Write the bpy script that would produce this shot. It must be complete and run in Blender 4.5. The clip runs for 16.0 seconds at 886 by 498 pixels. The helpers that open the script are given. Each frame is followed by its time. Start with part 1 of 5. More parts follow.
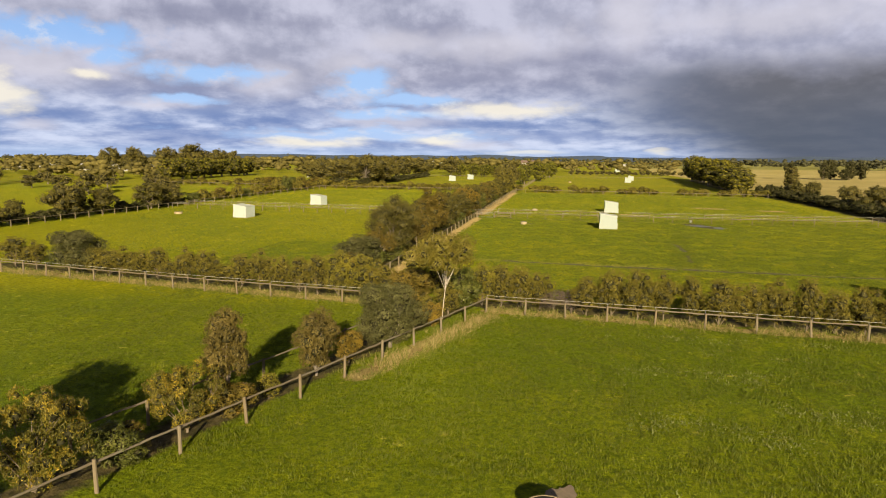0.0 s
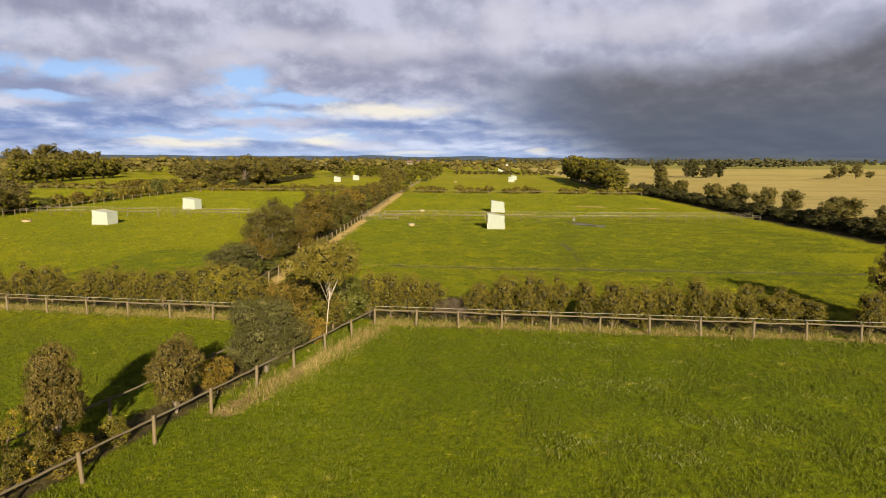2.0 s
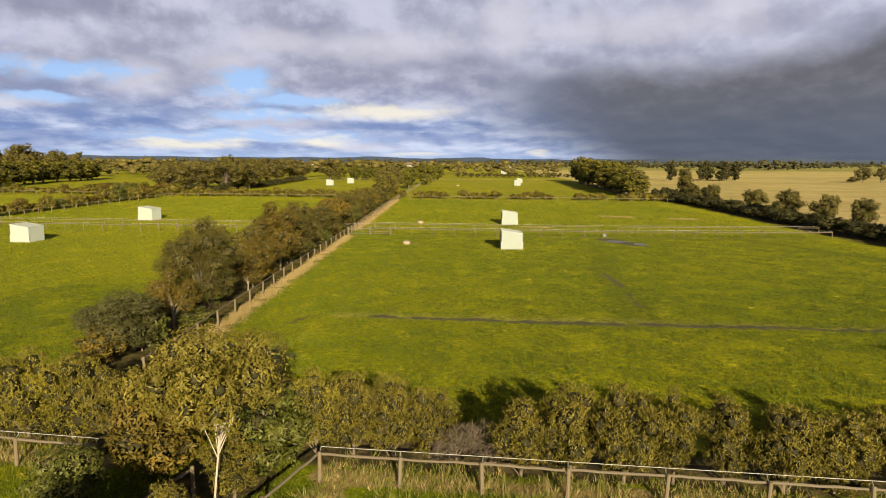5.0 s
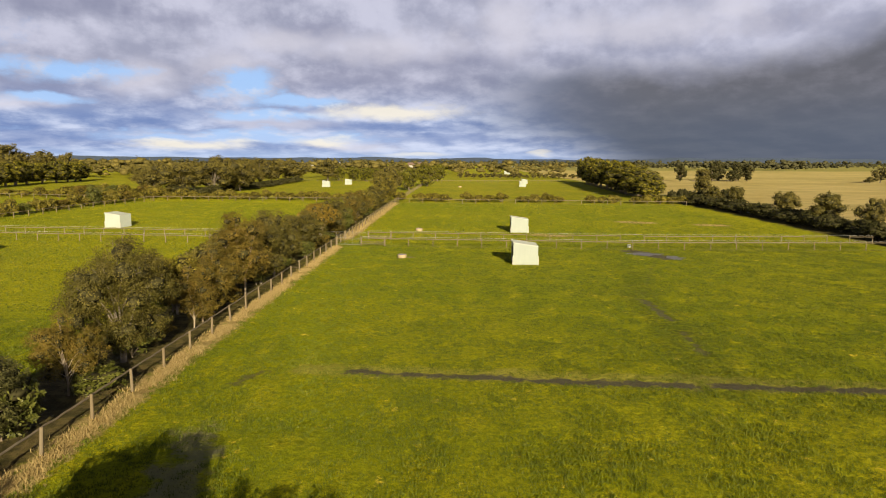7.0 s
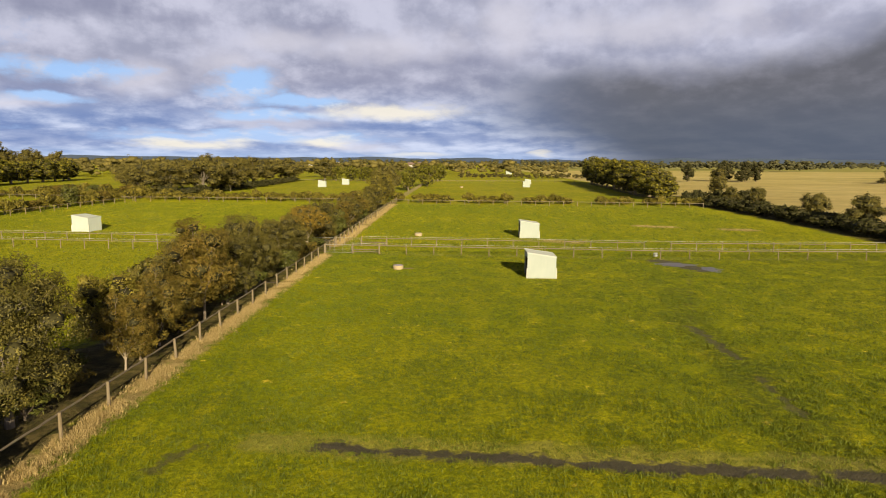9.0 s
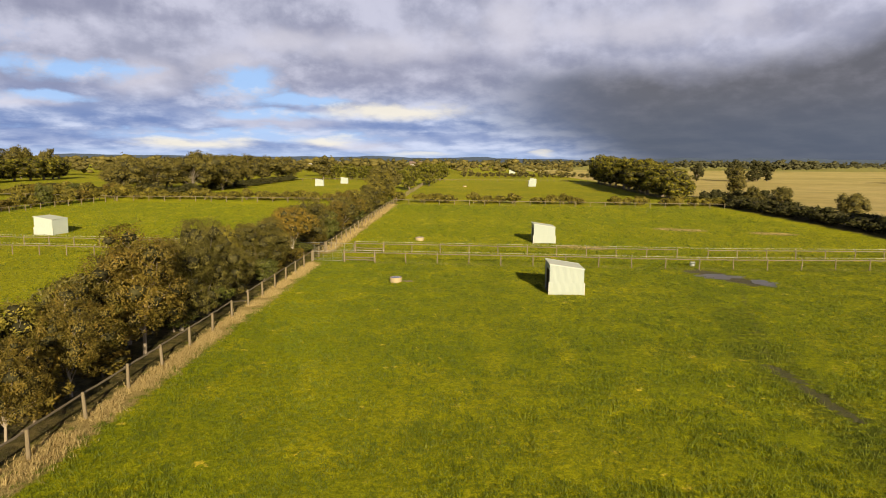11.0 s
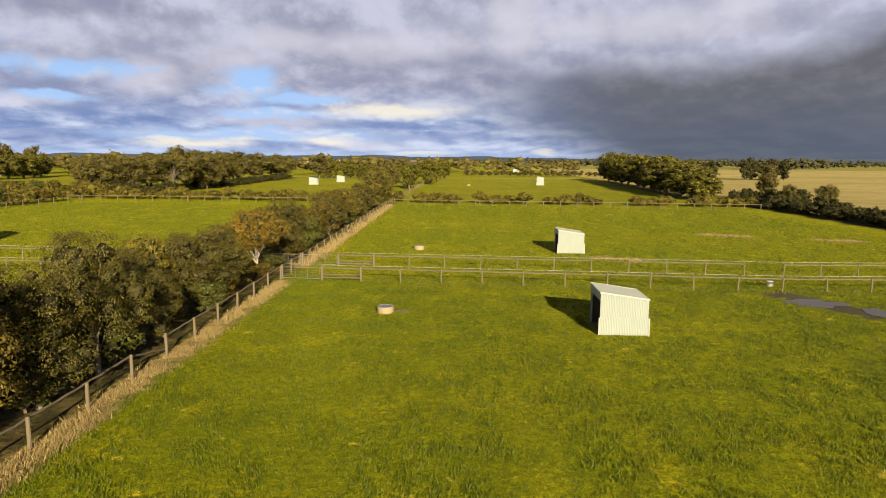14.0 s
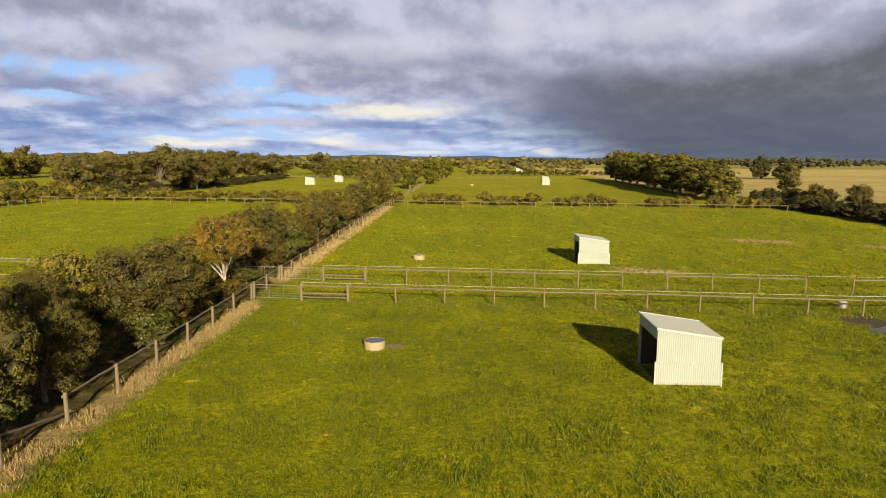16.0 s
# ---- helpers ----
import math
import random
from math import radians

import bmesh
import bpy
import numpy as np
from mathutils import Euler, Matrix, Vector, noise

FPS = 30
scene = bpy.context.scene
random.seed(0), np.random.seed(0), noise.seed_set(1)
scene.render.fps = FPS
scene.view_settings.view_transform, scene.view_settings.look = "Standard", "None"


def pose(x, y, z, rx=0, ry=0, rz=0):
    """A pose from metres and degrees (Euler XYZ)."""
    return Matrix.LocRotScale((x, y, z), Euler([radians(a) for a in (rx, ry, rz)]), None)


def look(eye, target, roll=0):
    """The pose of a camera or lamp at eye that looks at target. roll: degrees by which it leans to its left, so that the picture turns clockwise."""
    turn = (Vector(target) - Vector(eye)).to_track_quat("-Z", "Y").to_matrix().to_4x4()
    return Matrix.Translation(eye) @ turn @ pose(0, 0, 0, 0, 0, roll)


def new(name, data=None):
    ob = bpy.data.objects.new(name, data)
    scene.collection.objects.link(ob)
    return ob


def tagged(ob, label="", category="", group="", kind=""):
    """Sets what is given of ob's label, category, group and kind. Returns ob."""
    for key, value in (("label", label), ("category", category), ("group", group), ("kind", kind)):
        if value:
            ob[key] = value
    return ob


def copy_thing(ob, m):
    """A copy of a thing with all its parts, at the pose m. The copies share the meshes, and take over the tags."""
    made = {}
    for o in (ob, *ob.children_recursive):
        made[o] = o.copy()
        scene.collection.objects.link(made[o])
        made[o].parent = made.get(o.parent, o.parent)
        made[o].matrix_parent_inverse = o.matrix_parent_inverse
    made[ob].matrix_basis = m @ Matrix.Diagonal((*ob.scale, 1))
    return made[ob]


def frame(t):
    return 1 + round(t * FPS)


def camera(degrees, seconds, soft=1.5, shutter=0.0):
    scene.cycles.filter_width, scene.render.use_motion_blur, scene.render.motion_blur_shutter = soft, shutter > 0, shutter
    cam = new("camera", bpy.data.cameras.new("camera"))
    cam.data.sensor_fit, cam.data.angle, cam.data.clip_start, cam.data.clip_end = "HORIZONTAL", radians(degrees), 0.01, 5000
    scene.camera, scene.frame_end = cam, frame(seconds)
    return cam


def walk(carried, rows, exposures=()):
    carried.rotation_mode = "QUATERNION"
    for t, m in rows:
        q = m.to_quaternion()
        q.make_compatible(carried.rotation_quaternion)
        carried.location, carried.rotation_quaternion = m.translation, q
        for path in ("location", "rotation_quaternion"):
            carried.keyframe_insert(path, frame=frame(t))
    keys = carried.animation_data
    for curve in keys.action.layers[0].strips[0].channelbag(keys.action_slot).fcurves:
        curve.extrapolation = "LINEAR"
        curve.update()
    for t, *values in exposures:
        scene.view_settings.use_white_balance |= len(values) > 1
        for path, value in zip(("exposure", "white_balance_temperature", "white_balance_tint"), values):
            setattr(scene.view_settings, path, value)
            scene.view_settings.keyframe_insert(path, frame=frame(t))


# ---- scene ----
cam = camera(67.8, 16.0, soft=1.0)
PATH = [
    (0, (0.832, -36.81, 12.91), (0.478, -34.86, 12.639), 0.4),
    (0.5, (0.723, -35.753, 12.924), (0.468, -33.788, 12.654), 0.3),
    (1, (0.598, -35.036, 12.901), (0.501, -33.056, 12.633), 0.3),
    (1.5, (0.546, -34.222, 12.9), (0.508, -32.24, 12.632), 0.2),
    (2, (0.499, -32.879, 12.878), (0.482, -30.898, 12.61), 0.2),
    (2.5, (0.417, -30.091, 12.856), (0.401, -28.109, 12.589), 0.2),
    (3, (0.287, -26.14, 12.9), (0.271, -24.158, 12.632), 0.2),
    (3.5, (0.114, -21.531, 12.906), (0.097, -19.549, 12.639), 0.3),
    (4, (-0.046, -16.662, 12.958), (-0.063, -14.679, 12.692), 0.3),
    (6.5, (-0.102, 3.863, 13.036), (-0.124, 5.846, 12.774), 0.2),
    (7, (-0.147, 7.111, 13.022), (-0.171, 9.093, 12.759), 0.2),
    (7.5, (-0.222, 10.032, 12.962), (-0.246, 12.015, 12.7), 0.3),
    (8, (-0.358, 13.069, 12.817), (-0.381, 15.052, 12.556), 0.3),
    (8.5, (-0.468, 15.905, 12.744), (-0.492, 17.887, 12.482), 0.3),
    (9, (-0.583, 18.9, 12.647), (-0.607, 20.883, 12.384), 0.3),
    (11.5, (-1.327, 33.664, 11.94), (-1.356, 35.646, 11.674), 0.4),
    (12, (-1.523, 36.804, 11.757), (-1.551, 38.786, 11.489), 0.4),
    (12.5, (-1.629, 39.659, 11.56), (-1.659, 41.641, 11.294), 0.3),
    (13, (-1.767, 42.46, 11.435), (-1.798, 44.442, 11.167), 0.3),
    (13.5, (-1.739, 45.351, 11.274), (-1.772, 47.333, 11.008), 0.4),
    (14, (-1.761, 48.029, 11.254), (-1.794, 50.011, 10.987), 0.4),
    (14.5, (-1.867, 50.565, 11.359), (-1.901, 52.547, 11.091), 0.4),
    (15, (-1.859, 53.398, 11.161), (-1.894, 55.38, 10.894), 0.4),
    (15.5, (-1.878, 56.262, 10.958), (-1.914, 58.244, 10.692), 0.4),
    (16, (-2.117, 58.564, 10.941), (-2.155, 60.545, 10.673), 0.3),
]
walk(cam, [(t, look(eye, target, roll)) for t, eye, target, roll in PATH])

# ---- light ----
EXPOSURE = 0.7
scene.view_settings.exposure = EXPOSURE
TO_SUN = Vector((0.205, -0.93, 0.30)).normalized()
sun_data = bpy.data.lights.new("sun", "SUN")
sun_data.energy, sun_data.angle, sun_data.color = 4.7, radians(0.6), (1.0, 0.83, 0.55)
sun = new("sun", sun_data)
sun.matrix_world = look((60, -300, 100), Vector((60, -300, 100)) - TO_SUN)


class Nodes:
    """A small writer of node trees."""

    def __init__(self, tree):
        self.tree = tree
        tree.nodes.clear()

    def add(self, kind):
        return self.tree.nodes.new(kind)

    def attribute(self, name):
        node = self.add("ShaderNodeAttribute")
        node.attribute_name = name
        return node.outputs["Fac"]

    def put(self, socket, value):
        if value is None:
            return
        if isinstance(value, bpy.types.NodeSocket):
            self.tree.links.new(value, socket)
        elif isinstance(value, (tuple, list)) and socket.type == "RGBA" and len(value) == 3:
            socket.default_value = (*value, 1)
        else:
            socket.default_value = value

    def math(self, op, a, b=None, c=None, clamp=False):
        node = self.add("ShaderNodeMath")
        node.operation, node.use_clamp = op, clamp
        for n, v in enumerate((a, b, c)):
            self.put(node.inputs[n], v)
        return node.outputs[0]

    def step(self, value, low, high, out_low=0.0, out_high=1.0):
        node = self.add("ShaderNodeMapRange")
        node.interpolation_type = "SMOOTHSTEP"
        for n, v in enumerate((value, low, high, out_low, out_high)):
            self.put(node.inputs[n], v)
        return node.outputs[0]

    def mix(self, factor, a, b, blend="MIX"):
        node = self.add("ShaderNodeMix")
        node.data_type, node.blend_type = "RGBA", blend
        self.put(node.inputs[0], factor)
        self.put(node.inputs[6], a)
        self.put(node.inputs[7], b)
        return node.outputs[2]

    def xyz(self, vector):
        node = self.add("ShaderNodeSeparateXYZ")
        self.put(node.inputs[0], vector)
        return node.outputs

    def join(self, x, y, z=0.0):
        node = self.add("ShaderNodeCombineXYZ")
        for n, v in enumerate((x, y, z)):
            self.put(node.inputs[n], v)
        return node.outputs[0]

    def noise(self, vector, scale, detail=4.0, rough=0.55, distortion=0.0):
        node = self.add("ShaderNodeTexNoise")
        self.put(node.inputs["Vector"], vector)
        for key, v in (("Scale", scale), ("Detail", detail), ("Roughness", rough), ("Distortion", distortion)):
            node.inputs[key].default_value = v
        return node.outputs[0]

    def place(self, vector, location=(0, 0, 0), scale=(1, 1, 1)):
        node = self.add("ShaderNodeMapping")
        self.put(node.inputs[0], vector)
        node.inputs[1].default_value, node.inputs[3].default_value = location, scale
        return node.outputs[0]


CLEAR_AIR = ((-0.524, 0.116, 0.060, 0.013), (-0.295, 0.105, 0.039, 0.023), (-0.227, 0.087, 0.068, 0.010), (-0.267, 0.065, 0.072, 0.007),
             (-0.299, 0.033, 0.170, 0.008), (-0.551, 0.079, 0.044, 0.006), (-0.703, 0.155, 0.100, 0.019), (-0.639, 0.132, 0.030, 0.010))
SUNLIT_TOPS = ((-0.087, 0.072, 0.085, 0.010), (-0.376, 0.022, 0.060, 0.006), (-0.186, 0.028, 0.035, 0.007), (0.131, 0.013, 0.013, 0.003),
               (-0.050, 0.012, 0.051, 0.004), (-0.765, 0.078, 0.033, 0.020), (-0.660, 0.107, 0.020, 0.006))
PALE_TOPS = ((-0.322, 0.137, 0.046, 0.019), (-0.442, 0.108, 0.039, 0.018), (-0.259, 0.053, 0.070, 0.008), (0.087, 0.192, 0.040, 0.034), (-0.095, 0.164, 0.095, 0.017),
             (0.390, 0.205, 0.043, 0.019), (-0.240, 0.166, 0.060, 0.013), (-0.582, 0.072, 0.036, 0.006), (0.263, 0.186, 0.170, 0.019), (-0.138, 0.021, 0.055, 0.006),
             (-0.730, 0.118, 0.075, 0.022), (-0.730, 0.040, 0.028, 0.006))
BELLIES = ((-0.547, 0.094, 0.095, 0.014), (-0.381, 0.068, 0.066, 0.012), (-0.567, 0.030, 0.085, 0.014), (-0.128, 0.119, 0.160, 0.020), (-0.195, 0.078, 0.080, 0.007),
           (-0.088, 0.050, 0.218, 0.008), (-0.534, 0.194, 0.075, 0.013), (-0.399, 0.191, 0.065, 0.012), (-0.188, 0.183, 0.050, 0.019), (-0.012, 0.036, 0.184, 0.008),
           (0.435, 0.185, 0.046, 0.014), (-0.028, 0.143, 0.125, 0.018), (-0.452, 0.052, 0.066, 0.007), (-0.630, 0.092, 0.036, 0.016), (-0.705, 0.057, 0.095, 0.011))


def build_sky():
    world = bpy.data.worlds.new("sky")
    world.use_nodes = True
    scene.world = world
    n = Nodes(world.node_tree)
    way = n.add("ShaderNodeTexCoord").outputs["Generated"]
    x, y, z = n.xyz(way)
    u, v = n.math("ARCTAN2", x, y), n.math("ARCSINE", z)
    # clear air
    nishita = n.add("ShaderNodeTexSky")
    nishita.sky_type, nishita.sun_disc, nishita.dust_density = "NISHITA", False, 1.2
    nishita.sun_elevation, nishita.sun_rotation = math.asin(TO_SUN.z), math.atan2(TO_SUN.x, TO_SUN.y)
    ramp = n.add("ShaderNodeValToRGB")
    n.put(ramp.inputs[0], n.math("DIVIDE", v, 0.5, clamp=True))
    stops = ramp.color_ramp.elements
    stops[0].position, stops[0].color = 0.0, (0.45, 0.58, 0.90, 1)
    stops[1].position, stops[1].color = 1.0, (0.06, 0.14, 0.42, 1)
    for at, colour in ((0.08, (0.42, 0.61, 0.97, 1)), (0.22, (0.36, 0.58, 0.97, 1)), (0.45, (0.20, 0.42, 0.85, 1))):
        stop = stops.new(at)
        stop.color = colour
    air = n.mix(0.88, n.mix(1.0, nishita.outputs[0], (0.10, 0.10, 0.10), "MULTIPLY"), ramp.outputs[0])
    # cloud deck, its forms flatter toward the horizon
    depth = n.math("MULTIPLY", n.math("LOGARITHM", n.math("ADD", n.math("MAXIMUM", v, 0.0), 0.05), math.e), 3.0)
    field = n.join(n.math("MULTIPLY", u, 10.0), depth, 0.0)
    broad = n.noise(n.place(field, (4.1, 2.2, 0.0)), 0.5, 2.0, 0.5)
    form = n.noise(n.place(field, (2.3, 5.1, 0.0)), 0.85, 6.0, 0.55)
    above = n.noise(n.place(field, (2.3 + 0.08, 5.1 + 0.22, 0.0)), 0.85, 6.0, 0.55)
    fine = n.noise(n.place(field, (9.3, 1.1, 0.0)), 2.2, 7.0, 0.6)
    body = n.math("ADD", n.math("MULTIPLY", broad, 0.45), n.math("ADD", n.math("MULTIPLY", form, 0.35), n.math("MULTIPLY", fine, 0.20)))
    lit = n.math("ADD", n.math("MULTIPLY", n.math("SUBTRACT", form, above), 0.75), body)
    shade = n.step(lit, 0.34, 0.66)
    high = n.mix(shade, (0.335, 0.348, 0.462), (0.560, 0.565, 0.690))
    near = n.mix(shade, (0.215, 0.300, 0.54), (0.62, 0.68, 0.86))
    sky = n.mix(n.step(v, 0.045, 0.115), near, high)
    # ragged edges for the single clouds
    rag = n.math("ADD", n.math("MULTIPLY", n.math("SUBTRACT", form, 0.5), 2.0), n.math("MULTIPLY", n.math("SUBTRACT", fine, 0.5), 2.4))
    bend_u = n.math("ADD", u, n.math("MULTIPLY", n.math("SUBTRACT", broad, 0.5), 0.05))
    bend_v = n.math("ADD", v, n.math("MULTIPLY", n.math("SUBTRACT", form, 0.5), 0.03))

    def cloud(sky, spots, colour, soft, strength):
        """Lays one colour over the sky in ragged ellipses of (azimuth, height, half width, half height)."""
        mask = None
        for at, up, wide, tall in spots:
            dx = n.math("DIVIDE", n.math("SUBTRACT", bend_u, at), wide)
            dy = n.math("DIVIDE", n.math("SUBTRACT", bend_v, up), tall)
            far = n.math("SQRT", n.math("ADD", n.math("MULTIPLY", dx, dx), n.math("MULTIPLY", dy, dy)))
            one_cloud = n.step(n.math("ADD", far, rag), 1.0 + soft, 1.0 - soft)
            mask = one_cloud if mask is None else n.math("MAXIMUM", mask, one_cloud)
        return n.mix(n.math("MULTIPLY", mask, strength), sky, colour)

    sky = cloud(sky, BELLIES, n.mix(n.step(v, 0.05, 0.13), (0.155, 0.228, 0.46), (0.225, 0.235, 0.345)), 0.85, 0.6)
    sky = cloud(sky, PALE_TOPS, (0.66, 0.64, 0.72), 0.9, 0.65)
    sky = cloud(sky, CLEAR_AIR, n.mix(n.step(fine, 0.5, 0.68), air, (0.62, 0.70, 0.86)), 0.6, 0.9)
    sky = cloud(sky, SUNLIT_TOPS, (0.93, 0.86, 0.72), 0.7, 0.85)
    # thin bright haze on the horizon
    haze = n.math("MULTIPLY", n.step(v, 0.022, 0.004), n.step(u, 0.30, 0.02))
    sky = n.mix(n.math("MULTIPLY", haze, 0.55), sky, (0.47, 0.60, 0.84))
    # the rain cloud in the east
    top = n.math("ADD", 0.128, n.math("MULTIPLY", n.math("SUBTRACT", form, 0.5), 0.06))
    top = n.math("ADD", top, n.math("MULTIPLY", n.step(u, 0.40, 0.70), 0.07))
    west = n.math("ADD", n.math("ADD", u, n.math("MULTIPLY", n.math("SUBTRACT", broad, 0.5), 0.10)), n.math("MULTIPLY", n.step(v, 0.07, 0.0), -0.13))
    storm = n.math("MULTIPLY", n.step(n.math("SUBTRACT", v, top), 0.030, -0.025), n.step(west, -0.05, 0.20))
    storm = n.math("MULTIPLY", storm, n.step(u, 1.9, 1.2))
    rain = n.mix(n.step(v, 0.02, 0.12), (0.096, 0.112, 0.148), (0.120, 0.122, 0.142))
    rain = n.mix(n.step(u, 0.30, 0.04), rain, (0.150, 0.178, 0.265))
    rain = n.mix(n.math("MULTIPLY", n.step(fine, 0.4, 0.75), n.step(v, 0.04, 0.13, 0.06, 0.40)), rain, (0.26, 0.255, 0.30))
    sky = n.mix(n.math("MULTIPLY", storm, 0.96), sky, rain)
    # unseen sky overhead, a dark cover added to cut the fill light
    sky = n.mix(n.step(v, 0.25, 0.45), sky, n.mix(shade, (0.045, 0.048, 0.060), (0.085, 0.088, 0.100)))
    back = n.add("ShaderNodeBackground")
    n.put(back.inputs[0], sky)
    back.inputs[1].default_value = 0.66
    n.put(n.add("ShaderNodeOutputWorld").inputs[0], back.outputs[0])


build_sky()


# ---- materials ----
def material(name, paint, rough=0.7, bump=None, metal=0.0, spec=0.3, translucent=0.0, sheen=0.0, sheen_tint=(1, 1, 1)):
    """paint(n) gives the colour; bump(n) a height in metres; both on the object's own place."""
    mat = bpy.data.materials.new(name)
    mat.use_nodes = True
    n = Nodes(mat.node_tree)
    shader = n.add("ShaderNodeBsdfPrincipled")
    colour = paint(n) if callable(paint) else paint
    n.put(shader.inputs["Base Color"], colour)
    n.put(shader.inputs["Roughness"], rough(n) if callable(rough) else rough)
    n.put(shader.inputs["Metallic"], metal)
    n.put(shader.inputs["Specular IOR Level"], spec(n) if callable(spec) else spec)
    if sheen:
        n.put(shader.inputs["Sheen Weight"], sheen)
        n.put(shader.inputs["Sheen Roughness"], 0.45)
        n.put(shader.inputs["Sheen Tint"], sheen_tint)
    if bump:
        node = n.add("ShaderNodeBump")
        n.put(node.inputs["Height"], bump(n))
        node.inputs["Distance"].default_value = 1.0
        n.put(shader.inputs["Normal"], node.outputs[0])
    out = shader.outputs[0]
    if translucent:
        thin, both = n.add("ShaderNodeBsdfTranslucent"), n.add("ShaderNodeMixShader")
        n.put(thin.inputs[0], colour)
        both.inputs[0].default_value = translucent
        n.put(both.inputs[1], out)
        n.put(both.inputs[2], thin.outputs[0])
        out = both.outputs[0]
    n.put(n.add("ShaderNodeOutputMaterial").inputs[0], out)
    return mat


def here(n):
    return n.add("ShaderNodeNewGeometry").outputs["Position"]


def own(n):
    return n.add("ShaderNodeTexCoord").outputs["Object"]


def island(n):
    return n.add("ShaderNodeNewGeometry").outputs["Random Per Island"]


def one(n):
    return n.add("ShaderNodeObjectInfo").outputs["Random"]


def leaves(name, dark, mid, light, rough=0.5, translucent=0.2, spread=0.35):
    def paint(n):
        clump = n.step(n.noise(own(n), 0.8, 2.0), 0.3, 0.7)
        tone = n.math("ADD", n.math("MULTIPLY", island(n), 0.55), n.math("MULTIPLY", clump, 0.45))
        colour = n.mix(n.step(tone, 0.15, 0.55), dark, mid)
        colour = n.mix(n.step(tone, 0.55, 0.9), colour, light)
        return n.mix(n.math("MULTIPLY", one(n), spread), colour, n.mix(0.5, colour, light))
    return material(name, paint, rough, spec=0.25, translucent=translucent)


def grass_colour(n):
    p = here(n)
    lay = n.place(p, (0, 0, 0), (1.0, 0.5, 1.0))
    broad, patch, fine = n.noise(p, 0.03, 3.0), n.noise(lay, 0.40, 5.0, 0.62), n.noise(p, 2.6, 4.0, 0.7)
    colour = n.mix(n.step(broad, 0.38, 0.62), (0.108, 0.148, 0.0062), (0.148, 0.178, 0.0072))
    colour = n.mix(n.step(patch, 0.49, 0.68, 0.0, 0.7), colour, (0.212, 0.232, 0.0110))
    colour = n.mix(n.step(fine, 0.45, 0.60, 0.0, 0.75), colour, (0.064, 0.094, 0.0046))
    colour = n.mix(n.step(n.noise(p, 7.5, 4.0, 0.75), 0.49, 0.64, 0.0, 0.7), colour, (0.048, 0.070, 0.0038))
    return n.mix(n.step(n.noise(p, 0.75, 5.0, 0.68), 0.63, 0.70, 0.0, 0.75), colour, (0.390, 0.365, 0.085))


def line_mask(n, x, y, a, b, half, soft, wobble):
    """1 along the strip from a to b, falling off at its ragged sides."""
    (ax, ay), (bx, by) = a, b
    dx, dy = bx - ax, by - ay
    px, py = n.math("SUBTRACT", x, ax), n.math("SUBTRACT", y, ay)
    along = n.math("DIVIDE", n.math("ADD", n.math("MULTIPLY", px, dx), n.math("MULTIPLY", py, dy)), dx * dx + dy * dy, clamp=True)
    qx, qy = n.math("SUBTRACT", px, n.math("MULTIPLY", along, dx)), n.math("SUBTRACT", py, n.math("MULTIPLY", along, dy))
    far = n.math("SQRT", n.math("ADD", n.math("MULTIPLY", qx, qx), n.math("MULTIPLY", qy, qy)))
    return n.step(n.math("ADD", far, wobble), half + soft, half)


TRACKS = (((-6.2, 46.9), (6.0, 45.4), 0.30, 1.0), ((6.0, 45.4), (14.0, 44.8), 0.42, 1.0), ((15.5, 44.6), (25.0, 43.9), 0.36, 1.0), ((25.0, 43.9), (62.0, 41.0), 0.26, 0.95),
          ((18.2, 69.0), (18.2, 61.0), 0.26, 0.8), ((17.8, 57.0), (17.2, 50.5), 0.12, 0.7), ((18.4, 70.0), (27.5, 96.0), -0.16, 0.5), ((-12.8, 44.3), (-11.8, 46.9), 0.10, 0.7))
TRODDEN = (((18.4, 72.0), (17.8, 58.0), 1.1), ((17.8, 58.0), (15.6, 44.5), 1.3), ((22.0, 84.0), (18.4, 72.0), 0.9), ((44.0, 118.0), (62.0, 76.0), 0.5))


def mud(n, p):
    x, y, _ = n.xyz(p)
    wobble = n.math("MULTIPLY", n.math("SUBTRACT", n.noise(p, 0.8, 5.0, 0.65), 0.47), 3.4)
    total = None
    for a, b, half, strong in TRACKS:
        strip = n.math("MULTIPLY", line_mask(n, x, y, a, b, half, 0.55, wobble), strong)
        total = strip if total is None else n.math("MAXIMUM", total, strip)
    wet = line_mask(n, x, y, (26.5, 104.0), (29.5, 97.0), 1.0, 1.6, n.math("MULTIPLY", wobble, 1.5))
    return n.math("MAXIMUM", total, wet)


